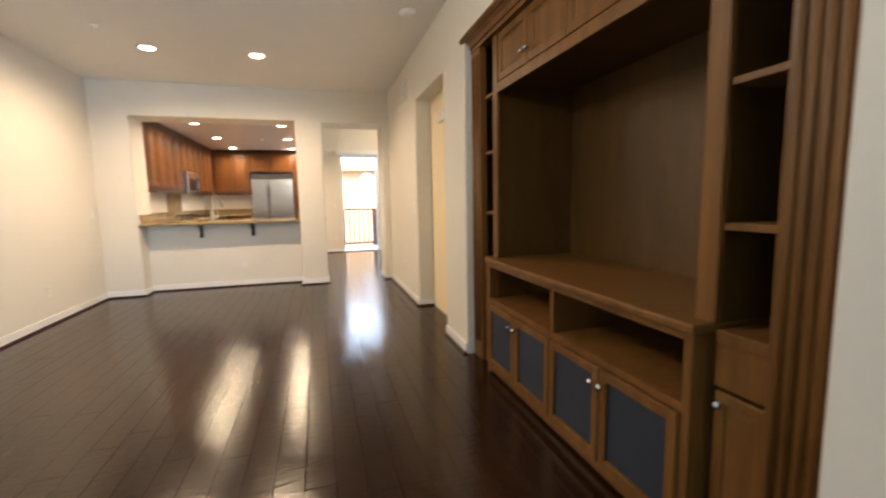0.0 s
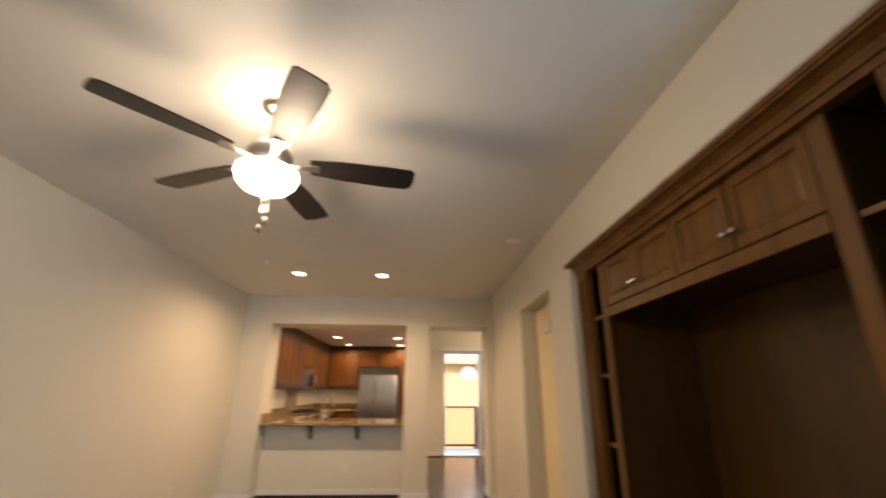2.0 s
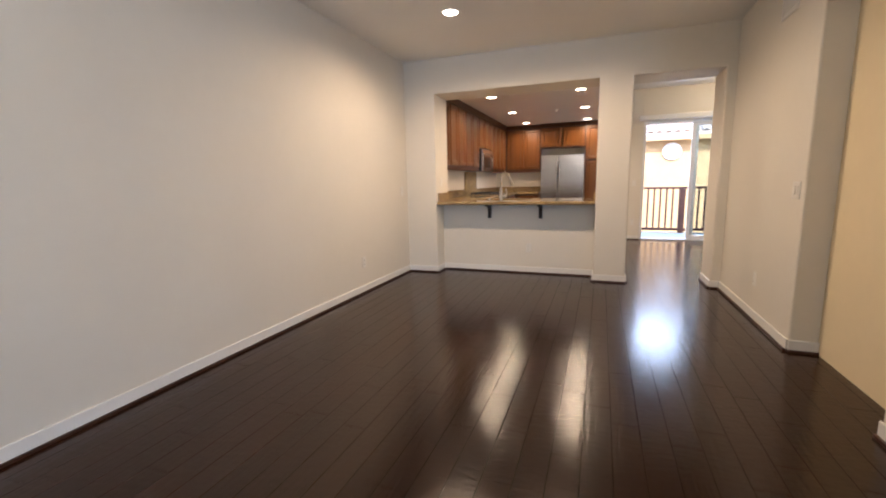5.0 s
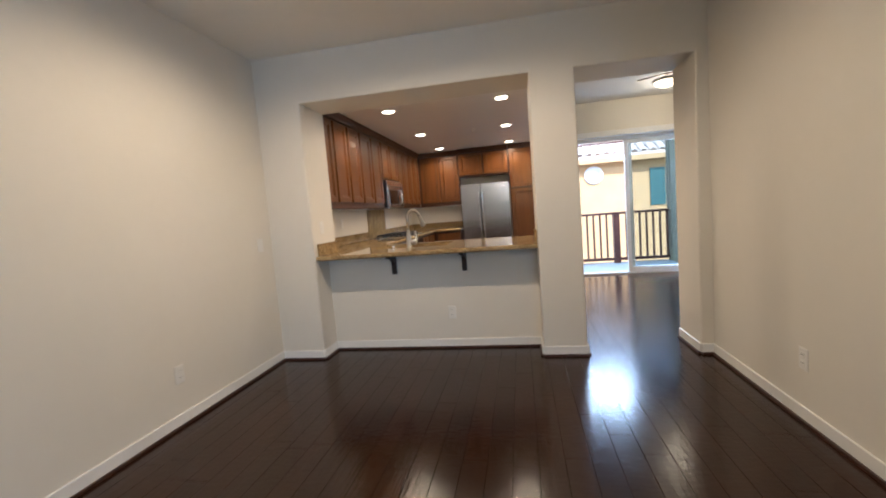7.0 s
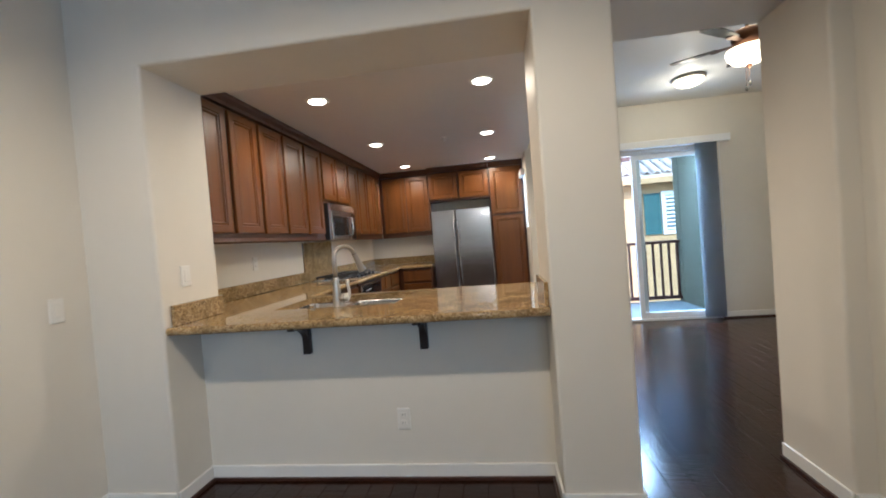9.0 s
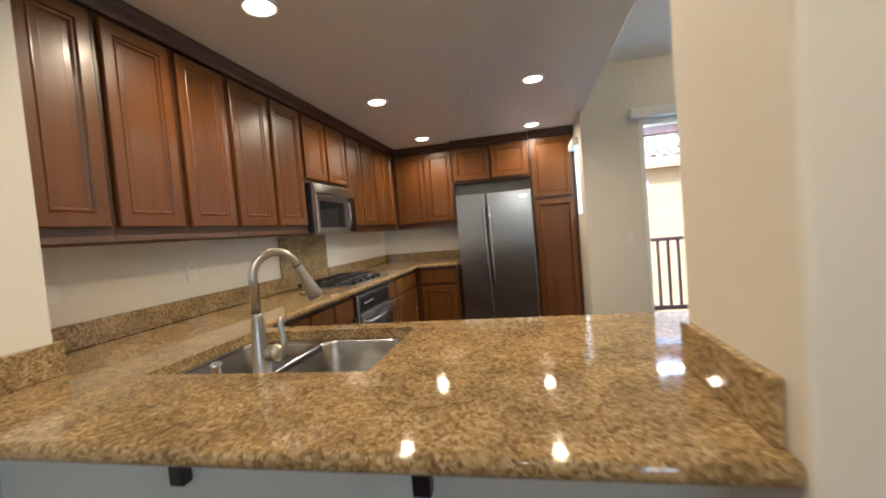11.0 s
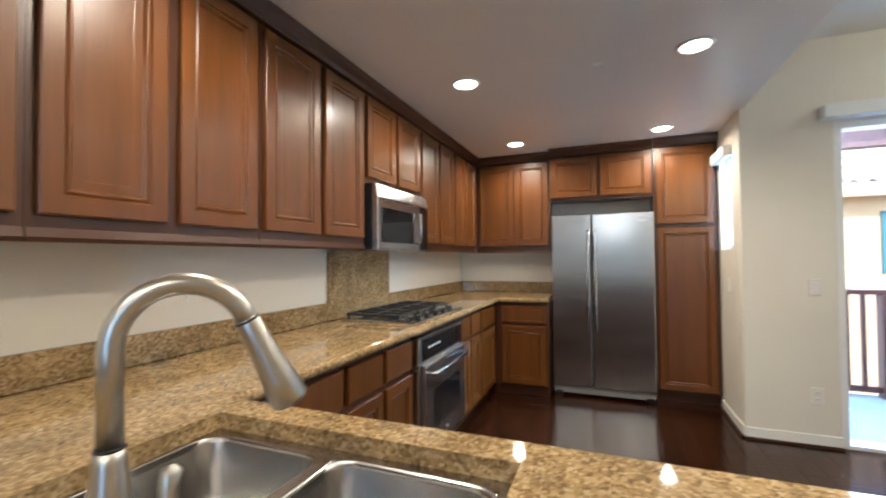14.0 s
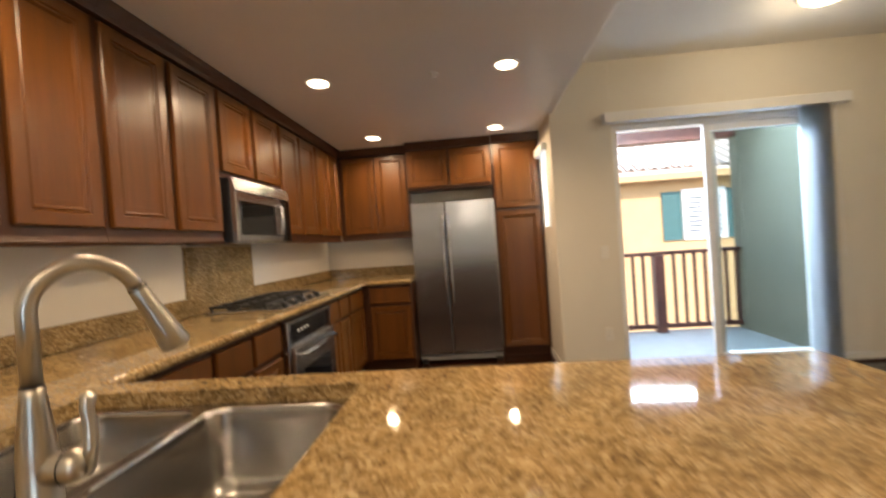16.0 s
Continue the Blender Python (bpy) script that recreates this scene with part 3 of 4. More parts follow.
part("bowl", basin(SX0 + 0.015, 1.125, SY0 + 0.105, SY1 - 0.035, 0.74, 0.9075), STEEL_S, sink)
part("bowl", basin(1.15, SX1 - 0.032, SY0 + 0.105, SY1 - 0.035, 0.70, 0.9075), STEEL_S, sink)
bm = bmesh.new()
block(bm, SX0 - 0.01, SX1 + 0.01, SY0 - 0.01, SY0 + 0.11, 0.895, 0.9065)
block(bm, SX0 - 0.01, SX1 + 0.01, SY1 - 0.037, SY1 + 0.01, 0.895, 0.9065)
block(bm, SX0 - 0.01, SX0 + 0.02, SY0, SY1, 0.894, 0.906)
block(bm, SX1 - 0.034, SX1 + 0.01, SY0, SY1, 0.894, 0.906)
block(bm, 1.118, 1.157, SY0 + 0.05, SY1 - 0.01, 0.880, 0.908, 0.006)
part("rim", bm, STEEL_S, sink)
for x in (0.97, 1.34):
    part("drain", lathe(bmesh.new(), [(0.045, 0.0), (0.045, 0.004), (0.03, 0.005), (0.02, 0.002)], (x, 0.75, 0.703 if x > 1.1 else 0.743)), CHROME, sink)
# faucet with a pull-down head
FX, FY, ZF = 1.172, 0.497, 0.907
faucet = thing("kitchen_faucet", FX, FY, ZF, "brushed nickel gooseneck faucet with pull-down head", "faucet")
part("body", lathe(bmesh.new(), [(0.034, 0.0), (0.034, 0.008), (0.028, 0.014), (0.0265, 0.10), (0.024, 0.135), (0.0165, 0.20), (0.0155, 0.215)], (FX, FY, ZF)), NICKEL, faucet)
DX, DY = 0.62, 0.785
pts = [(FX, FY, ZF + 0.21), (FX, FY, ZF + 0.328)]
R = 0.073
for k in range(1, 15):
    a = math.pi - radians(160) * k / 14
    d, h = R + R * math.cos(a), R * math.sin(a)
    pts.append((FX + DX * d, FY + DY * d, ZF + 0.328 + h))
part("neck", tube(bmesh.new(), pts, [0.0135] * len(pts)), NICKEL, faucet)
e = Vector(pts[-1])
dirn = (Vector(pts[-1]) - Vector(pts[-2])).normalized()
head = [e + dirn * s for s in (0.0, 0.004, 0.03, 0.09, 0.124, 0.130)]
part("spray_head", tube(bmesh.new(), head, [0.0142, 0.0155, 0.0165, 0.022, 0.026, 0.022], 20), NICKEL, faucet)
part("valve", tube(bmesh.new(), [(FX, FY, ZF + 0.082), (FX + 0.03, FY + 0.005, ZF + 0.086), (FX + 0.055, FY + 0.010, ZF + 0.088), (FX + 0.068, FY + 0.012, ZF + 0.089), (FX + 0.073, FY + 0.013, ZF + 0.089)], [0.021, 0.025, 0.0285, 0.024, 0.012], 20), NICKEL, faucet)
part("seam", tube(bmesh.new(), [(FX + 0.043, FY + 0.0078, ZF + 0.087), (FX + 0.045, FY + 0.008, ZF + 0.087)], [0.0278, 0.0282], 20), BLACK, faucet, "thin dark joint ring")
part("lever", tube(bmesh.new(), [(FX + 0.066, FY + 0.012, ZF + 0.082), (FX + 0.074, FY + 0.016, ZF + 0.115), (FX + 0.070, FY + 0.02, ZF + 0.145), (FX + 0.063, FY + 0.024, ZF + 0.17), (FX + 0.066, FY + 0.026, ZF + 0.19), (FX + 0.069, FY + 0.027, ZF + 0.194)], [0.013, 0.010, 0.009, 0.010, 0.0115, 0.005], 14), NICKEL, faucet)
part("seam", lathe(bmesh.new(), [(0.0148, 0.214), (0.0162, 0.215), (0.0162, 0.217), (0.0148, 0.218)], (FX, FY, ZF), 18), BLACK, faucet, "thin dark joint ring")
part("seam", tube(bmesh.new(), [e + dirn * 0.001, e + dirn * 0.0045], [0.0160, 0.0160], 18), BLACK, faucet, "thin dark joint ring")
oval = [(FX + sx * 0.095 + 0.03 * math.cos(radians(a)), FY + 0.03 * math.sin(radians(a))) for sx, a0 in ((1, -90), (-1, 90)) for a in range(a0, a0 + 181, 20)]
part("deck_plate", prism(bmesh.new(), oval, "z", ZF - 0.0005, ZF + 0.006), NICKEL, faucet, "flat oval brushed plate")
soap = thing("soap_dispenser", 1.01, 0.492, ZF, "small polished chrome air gap cap beside the faucet", "dispenser")
part("collar", lathe(bmesh.new(), [(0.024, 0.0), (0.024, 0.006), (0.019, 0.008)], (1.01, 0.492, ZF)), PLATE, soap)
part("cap", lathe(bmesh.new(), [(0.017, 0.008), (0.018, 0.05), (0.018, 0.058), (0.014, 0.063)], (1.01, 0.492, ZF)), CHROME, soap)

# brackets under the bar
def bracket(x):
    ob = thing("bar_bracket", x, 0.2, 0.72, "dark wooden scrolled bracket under the granite bar", "bracket", "bar brackets")
    part("arm", cube(x - 0.022, x + 0.022, 0.075, 0.269, 0.885, 0.906, 0.004), BRACKET, ob)
    part("leg", cube(x - 0.022, x + 0.022, 0.235, 0.2695, 0.722, 0.884, 0.004), BRACKET, ob)
    curve = [(0.236, 0.884), (0.10, 0.884)] + [(0.10 + 0.136 * math.sin(radians(a)), 0.884 - 0.1 * (1 - math.cos(radians(a)))) for a in range(10, 91, 10)]
    part("brace", prism(bmesh.new(), curve, "x", x - 0.016, x + 0.016), BRACKET, ob)


bracket(1.075)
bracket(1.739)

# microwave
mw = thing("microwave", 0.25, 2.77, 1.385, "stainless over-the-range microwave with black window", "microwave")
part("body", cube(0.074, 0.385, 2.385, 3.15, 1.395, 1.797, 0.004), BLACK, mw)
part("vent_grille", prism(bmesh.new(), [(0.385, 1.715), (0.418, 1.715), (0.40, 1.797), (0.385, 1.797)], "y", 2.387, 3.148), STEEL, mw)
door = part("door", stepped(bmesh.new(), 0.60, 0.315, [(0.0, -0.028), (0.005, -0.033)], facing(0.386, 2.69, 1.553, "e")), STEEL, mw)
part("window", stepped(bmesh.new(), 0.46, 0.215, [(0.0, -0.003), (0.008, -0.0045)], facing(0.4185, 2.66, 1.545, "e")), BLACKGLASS, door)
part("handle", tube(bmesh.new(), [(0.42, 2.945, 1.44), (0.448, 2.945, 1.452), (0.452, 2.945, 1.55), (0.448, 2.945, 1.648), (0.42, 2.945, 1.66)], [0.009, 0.010, 0.010, 0.010, 0.009], 10), STEEL, door)
part("control_panel", stepped(bmesh.new(), 0.155, 0.315, [(0.0, -0.026), (0.004, -0.031)], facing(0.386, 3.07, 1.553, "e")), BLACKGLASS, mw)
part("underside", cube(0.08, 0.38, 2.39, 3.145, 1.386, 1.394), STEEL, mw)

# cooktop
ck = thing("gas_cooktop", 0.38, 2.82, ZT, "stainless gas cooktop with black cast iron grates", "cooktop")
part("pan", cube(0.13, 0.655, 2.42, 3.26, ZT + 0.001, ZT + 0.014, 0.005), STEEL, ck)
for gy in (2.56, 2.84, 3.12):
    g = bmesh.new()
    for x in (0.16, 0.34, 0.52):
        block(g, x, x + 0.014, gy - 0.125, gy + 0.125, ZT + 0.034, ZT + 0.048, 0.003)
    for dy in (-0.125, 0.0, 0.111):
        block(g, 0.16, 0.534, gy + dy, gy + dy + 0.014, ZT + 0.034, ZT + 0.048, 0.003)
    for x in (0.165, 0.52):
        for dy in (-0.12, 0.112):
            block(g, x, x + 0.012, gy + dy, gy + dy + 0.012, ZT + 0.014, ZT + 0.036)
    part("grate", g, IRON, ck)
    for x in (0.25, 0.43):
        part("burner", lathe(bmesh.new(), [(0.045, 0.014), (0.045, 0.022), (0.03, 0.028), (0.01, 0.029)], (x, gy, ZT), 16), BLACK, ck)
for i in range(5):
    part("knob", lathe(bmesh.new(), [(0.018, 0.014), (0.017, 0.034), (0.013, 0.037)], (0.60, 2.56 + 0.14 * i, ZT), 14), BLACK, ck)

# oven under the counter
ov = thing("wall_oven", 0.4, 2.70, 0.10, "stainless built-in oven with black control panel", "oven")
part("body", cube(0.10, 0.645, 2.317, 3.088, 0.10, 0.905), CHERRY_D, ov)
part("frame", stepped(bmesh.new(), 0.755, 0.72, [(0.0, -0.03), (0.004, -0.034)], facing(0.646, 2.703, 0.52, "e")), STEEL, ov)
part("control_panel", stepped(bmesh.new(), 0.66, 0.12, [(0.0, -0.004), (0.004, -0.006)], facing(0.680, 2.703, 0.80, "e")), BLACKGLASS, ov)
for i in range(4):
    part("button", cube(0.686, 0.688, 2.45 + 0.05 * i, 2.475 + 0.05 * i, 0.80, 0.812), PLATE, ov)
door = part("door", stepped(bmesh.new(), 0.70, 0.52, [(0.0, -0.022), (0.006, -0.028)], facing(0.680, 2.703, 0.455, "e")), STEEL, ov)
part("window", stepped(bmesh.new(), 0.46, 0.24, [(0.0, -0.003), (0.006, -0.0045)], facing(0.708, 2.703, 0.44, "e")), BLACKGLASS, door)
part("handle", tube(bmesh.new(), [(0.70, 2.39, 0.665), (0.745, 2.41, 0.665), (0.755, 2.70, 0.668), (0.745, 2.995, 0.665), (0.70, 3.015, 0.665)], [0.011, 0.013, 0.014, 0.013, 0.011], 12), STEEL, door)
part("badge", lathe(bmesh.new(), [(0.018, 0.0), (0.017, 0.003)], (0.709, 2.703, 0.25), 16, "x"), CHROME, door)
ov.location += Vector((0.012, 0.05, 0.0))

# fridge
fr = thing("refrigerator", 1.64, 4.65, 0.0, "stainless side-by-side refrigerator with bar handles", "refrigerator")
part("body", cube(1.195, 2.085, 4.468, 4.79, 0.03, 1.715), material("grey_cabinet_steel", (0.2, 0.2, 0.21), 0.5), fr)
for x0, x1 in ((1.188, 1.552), (1.560, 2.092)):
    d = part("door", cube(x0, x1, 4.40, 4.466, 0.105, 1.742, 0.008), STEEL, fr)
    hx = 1.527 if x0 < 1.3 else 1.588
    part("handle", tube(bmesh.new(), [(hx, 4.40, 0.62), (hx, 4.36, 0.66), (hx, 4.352, 0.9), (hx, 4.348, 1.1), (hx, 4.352, 1.35), (hx, 4.36, 1.55), (hx, 4.40, 1.59)], [0.011, 0.013, 0.014, 0.014, 0.014, 0.013, 0.011], 10), STEEL, d, "brushed bar handle")
part("grille", cube(1.195, 2.085, 4.43, 4.466, 0.03, 0.098, 0.004), material("grey_plastic", (0.22, 0.22, 0.23), 0.45), fr, "grey plastic base grille")
for x in (1.24, 2.04):
    part("foot", cube(x - 0.035, x + 0.035, 4.425, 4.48, 0.001, 0.05, 0.006), BLACK, fr)
part("badge", cube(1.96, 2.03, 4.396, 4.40, 1.655, 1.672), CHROME, fr)


# ---- lamps and small fixtures ----
def can_light(x, y, z, watts):
    ob = thing("recessed_light", x, y, z, "lit recessed ceiling light with a white trim ring", "light", "recessed ceiling lights")
    part("trim_ring", lathe(bmesh.new(), [(0.092, 0.0), (0.092, -0.004), (0.086, -0.008), (0.072, -0.006), (0.068, -0.001)], (x, y, z - 0.0005), 32), TRIM, ob)
    part("lens", lathe(bmesh.new(), [(0.066, -0.003), (0.064, -0.0075), (0.02, -0.009)], (x, y, z), 28), CANLIT, ob)
    spot_lamp(x, y, z - 0.03, watts)


for y in (1.13, 2.683, 4.20):
    for x in (0.887, 2.143):
        can_light(x, y, HK, CAN_W)
can_light(1.103, -1.305, H1, CAN_W * 1.5)
can_light(2.108, -1.305, H1, CAN_W * 1.5)


def ceiling_fan(x, y, top, low, spin, bowl, blade, metal, label, watts, colour, blade_label, reach=1.0):
    ob = thing("ceiling_fan", x, y, top, label, "ceiling fan")
    part("canopy", lathe(bmesh.new(), [(0.075, 0.0), (0.075, -0.015), (0.05, -0.035), (0.018, -0.045)], (x, y, top), 28), metal, ob)
    zh = low + 0.20
    part("rod", lathe(bmesh.new(), [(0.013, 0.0), (0.013, zh + 0.06 - top)], (x, y, top - 0.01), 12), metal, ob)
    part("motor", lathe(bmesh.new(), [(0.03, 0.07), (0.085, 0.05), (0.105, 0.01), (0.10, -0.03), (0.08, -0.05), (0.07, -0.08)], (x, y, zh), 28), metal, ob)
    part("bowl", lathe(bmesh.new(), [(0.138, zh - 0.08 - low), (0.142, 0.10), (0.132, 0.065), (0.10, 0.03), (0.05, 0.012), (0.012, 0.008)], (x, y, low), 32), bowl, ob, "lit frosted glass bowl")
    part("finial", lathe(bmesh.new(), [(0.022, 0.01), (0.02, 0.0), (0.012, -0.012), (0.004, -0.022)], (x, y, low), 14), metal, ob)
    for k in range(5):
        m = Matrix.Translation((x, y, zh - 0.035)) @ pose(0, 0, 0, 0, 0, spin + 72 * k)
        iron = bmesh.new()
        prism(iron, [(0.07, -0.014), (0.16, -0.02), (0.21, -0.035), (0.235, -0.03), (0.235, 0.03), (0.21, 0.035), (0.16, 0.02), (0.07, 0.014)], "z", -0.002, 0.004)
        bmesh.ops.transform(iron, matrix=m, verts=iron.verts)
        arm = part("blade_arm", iron, metal, ob)
        bl = bmesh.new()
        out = [(0.19, -0.05), (0.34, -0.07), (0.55, -0.08), (0.68, -0.078), (0.697, -0.062), (0.70, 0.0), (0.695, 0.05), (0.67, 0.07), (0.55, 0.075), (0.34, 0.068), (0.19, 0.05)]
        prism(bl, [(0.19 + (p - 0.19) * reach, q * (0.5 + 0.5 * reach)) for p, q in out], "z", 0.004, 0.012)
        bmesh.ops.transform(bl, matrix=m @ pose(0, 0, 0, -11, 0, 0), verts=bl.verts)
        part("blade", bl, blade, ob, blade_label)
    for dx, ln in ((0.012, 0.10), (-0.012, 0.14)):
        part("pull_chain", tube(bmesh.new(), [(x + dx, y + 0.025, low + 0.06), (x + dx, y + 0.025, low - ln)], [0.0016, 0.0016], 6), metal, ob)
        part("pull_knob", lathe(bmesh.new(), [(0.003, 0.0), (0.008, -0.012), (0.009, -0.028), (0.004, -0.036)], (x + dx, y + 0.025, low - ln), 10), BLADE, ob)
    bulb_lamp(x, y, zh + 0.10, watts * 0.36, colour, 0.1)
    bulb_lamp(x, y, low - 0.06, watts * 0.55, colour, 0.1)


ceiling_fan(1.84, -4.56, H1, 2.25, 12, BOWL, BLADE, NICKEL, "nickel ceiling fan with five dark blades and lit bowl", BOWL_W, (1.0, 0.87, 0.66), "dark brown wooden blade", 1.0)
ceiling_fan(4.06, 1.36, HD, 2.38, 0, BOWL2, BLADE, material("bronze", (0.10, 0.05, 0.03), 0.35, 0.9), "bronze ceiling fan with lit amber bowl", BOWL_W * 0.5, (1.0, 0.75, 0.42), "brown wooden blade", 0.62)
fl = thing("flush_light", 4.37, 3.0, HD, "lit flush-mounted ceiling light with a glass dome", "light")
part("rim", lathe(bmesh.new(), [(0.17, 0.0), (0.17, -0.02), (0.155, -0.03)], (4.37, 3.0, HD), 28), NICKEL, fl)
part("dome", lathe(bmesh.new(), [(0.15, -0.03), (0.145, -0.055), (0.11, -0.08), (0.05, -0.095), (0.01, -0.097)], (4.37, 3.0, HD), 28), BOWL2, fl)
bulb_lamp(4.37, 3.0, HD - 0.16, 2.2, (1.0, 0.8, 0.5))


def detector(x, y, z, label):
    single("smoke_detector", lathe(bmesh.new(), [(0.065, 0.0), (0.065, -0.012), (0.055, -0.03), (0.03, -0.036), (0.008, -0.037)], (x, y, z), 24), TRIM, x, y, z - 0.001, label, "smoke detector")


def sprinkler(x, y, z):
    single("fire_sprinkler", lathe(bmesh.new(), [(0.035, 0.0), (0.035, -0.004), (0.012, -0.008), (0.009, -0.03), (0.02, -0.032), (0.02, -0.035)], (x, y, z), 16), TRIM, x, y, z - 0.001, "small white ceiling fire sprinkler", "sprinkler")


detector(3.44, -2.71, H1, "round white smoke detector on the ceiling")
sprinkler(0.88, -1.80, H1)
sprinkler(1.664, 2.715, HK)


def wall_plate(x, y, z, way, kind):
    """A switch or outlet plate on a wall."""
    names = {"outlet": ("wall_outlet", "white duplex wall outlet", "outlet"), "switch": ("light_switch", "white rocker light switch plate", "switch"), "wide": ("light_switch", "white double light switch plate", "switch")}
    nm, lab, cat = names[kind]
    w = 0.118 if kind == "wide" else 0.072
    ob = thing(nm, x, y, z, lab, cat, "wall plates")
    m = facing(x, y, z, way)
    part("plate", stepped(bmesh.new(), w, 0.118, [(0.0, -0.004), (0.004, -0.0065)], m), PLATE, ob)
    if kind == "outlet":
        for dz in (-0.022, 0.022):
            part("socket", stepped(bmesh.new(), 0.034, 0.03, [(0.0, -0.0085), (0.003, -0.0095)], m @ Matrix.Translation((0, 0, dz)), -0.006), PLATE, ob)
            bm2 = bmesh.new()
            for dx in (-0.007, 0.007):
                stepped(bm2, 0.0025, 0.009, [(0.0, -0.0102)], m @ Matrix.Translation((dx, 0, dz + 0.003)), -0.009)
            part("slots", bm2, SLOT, ob)
    else:
        for dx in ((-0.023, 0.023) if kind == "wide" else (0,)):
            part("rocker", stepped(bmesh.new(), 0.033, 0.066, [(0.0, -0.0085), (0.003, -0.0105)], m @ Matrix.Translation((dx, 0, 0)), -0.006), PLATE, ob)


for a in [(0.0, -1.2, 0.34, "e", "outlet"), (0.0, -4.75, 0.34, "e", "outlet"), (0.0, -0.174, 1.10, "e", "switch"), (3.692, -1.055, 0.344, "w", "outlet"), (3.692, -1.68, 1.10, "w", "wide"),
          (1.59, 0.27, 0.335, "s", "outlet"), (0.054, 0.712, 1.217, "e", "switch"), (0.054, 1.47, 1.217, "e", "outlet"), (0.415, 0.19, 1.21, "e", "switch"), (3.045, 3.89, 0.35, "s", "outlet"), (3.048, 3.89, 1.11, "s", "switch"), (2.62, 4.25, 1.1, "w", "switch")]:
    wall_plate(*a)
vent = thing("wall_vent", 3.692, -1.25, 2.46, "white louvred air vent high on the wall", "vent")
part("frame", stepped(bmesh.new(), 0.30, 0.22, [(0.0, -0.006), (0.004, -0.009), (0.02, -0.009), (0.022, -0.002)], facing(3.692, -1.25, 2.46, "w")), TRIM, vent)
for i in range(9):
    part("slat", cube(3.682, 3.689, -1.375, -1.125, 2.373 + 0.02 * i, 2.383 + 0.02 * i), TRIM, vent)
single("door_chime", cube(3.83, 3.870, -2.36, -2.16, 1.94, 2.05, 0.012), PLATE, 3.85, -2.26, 1.94, "cream plastic door chime box on the wall", "chime")

# ---- media cabinet in its niche ----
ec = thing("media_cabinet", 4.0, -4.52, 0.0, "built-in brown stained wooden media cabinet with empty shelves", "cabinet")
X0, X1 = 3.78, 4.35
YN, YF = -5.705, -3.38
part("side_panel", cube(X0 + 0.02, X1, YN, YN + 0.02, 0.001, 2.30), WALNUT_SHADE, ec)
part("side_panel", cube(X0 + 0.02, X1, YF - 0.02, YF, 0.001, 2.30), WALNUT_SHADE, ec)
part("back_panel", cube(X1 - 0.015, X1, YN + 0.02, YF - 0.02, 0.001, 2.30), WALNUT_SHADE, ec)
part("top_panel", cube(X0 + 0.02, X1 - 0.015, YN + 0.02, YF - 0.02, 2.24, 2.30), WALNUT_SHADE, ec)
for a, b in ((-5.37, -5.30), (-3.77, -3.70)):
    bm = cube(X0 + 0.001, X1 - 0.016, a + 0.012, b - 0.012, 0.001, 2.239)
    part("divider", bm, WALNUT_SHADE, ec)
    part("stile", cube(X0 - 0.008, X0 + 0.018, a, b, 0.79, 2.24, 0.004), WALNUT, ec)
for a, b in ((-5.70, -5.545), (-3.535, -3.38)):
    pil = part("pilaster", cube(X0 - 0.03, X0 + 0.02, a, b, 0.001, 2.215, 0.004), WALNUT, ec)
    for k in range(4):
        yc = a + 0.03 + 0.032 * k
        part("flute", tube(bmesh.new(), [(X0 - 0.031, yc, 0.14), (X0 - 0.031, yc, 2.16)], [0.011, 0.011], 10), WALNUT, pil)
for y0, y1 in ((-5.545, -5.37), (-3.70, -3.535)):
    for z in (1.095, 1.505, 1.88):
        part("shelf", cube(X0 + 0.005, X1 - 0.016, y0 + 0.002, y1 - 0.002, z - 0.022, z, 0.003), WALNUT, ec)
    part("shelf", cube(X0 - 0.004, X1 - 0.016, y0 + 0.002, y1 - 0.002, 0.735, 0.775, 0.004), WALNUT, ec)
    part("apron", cube(X0, X0 + 0.02, y0 + 0.001, y1 - 0.001, 0.60, 0.734, 0.002), WALNUT, ec)
    d = part("side_door", stepped(bmesh.new(), y1 - y0 - 0.01, 0.50, [(0, -0.014), (0.004, -0.018), (0.035, -0.018), (0.04, -0.01), (0.055, -0.014)], facing(X0 + 0.018, (y0 + y1) / 2, 0.335, "w")), WALNUT, ec)
    yk = y1 - 0.03 if y0 < -4.5 else y0 + 0.03
    part("knob", lathe(bmesh.new(), [(0.006, 0.0), (0.006, -0.014), (0.015, -0.02), (0.015, -0.028), (0.006, -0.032)], (X0, yk, 0.55), 12, "x"), CHROME, d, "chrome knob")
    part("base_rail", cube(X0, X0 + 0.02, y0 + 0.001, y1 - 0.001, 0.001, 0.08), WALNUT, ec)
# centre base: deck, cubbies, cloth-panelled doors
part("deck", cube(3.70, X1 - 0.016, -5.36, -3.71, 0.757, 0.79, 0.008), WALNUT, ec)
XM = 3.72
bm = bmesh.new()
block(bm, XM, X0 + 0.3, -5.345, -5.315, 0.001, 0.756)
block(bm, XM, X0 + 0.3, -3.755, -3.725, 0.001, 0.756)
block(bm, XM, X0 + 0.3, -4.55, -4.52, 0.51, 0.756)
block(bm, XM, X1 - 0.02, -5.315, -3.755, 0.49, 0.52)
block(bm, XM + 0.01, X0 + 0.3, -5.315, -3.755, 0.05, 0.08)
block(bm, XM + 0.3, XM + 0.31, -5.315, -3.755, 0.08, 0.49)
part("base_frame", bm, WALNUT, ec)
part("base_rail", cube(XM + 0.005, XM + 0.03, -5.315, -3.755, 0.02, 0.075, 0.003), WALNUT, ec)
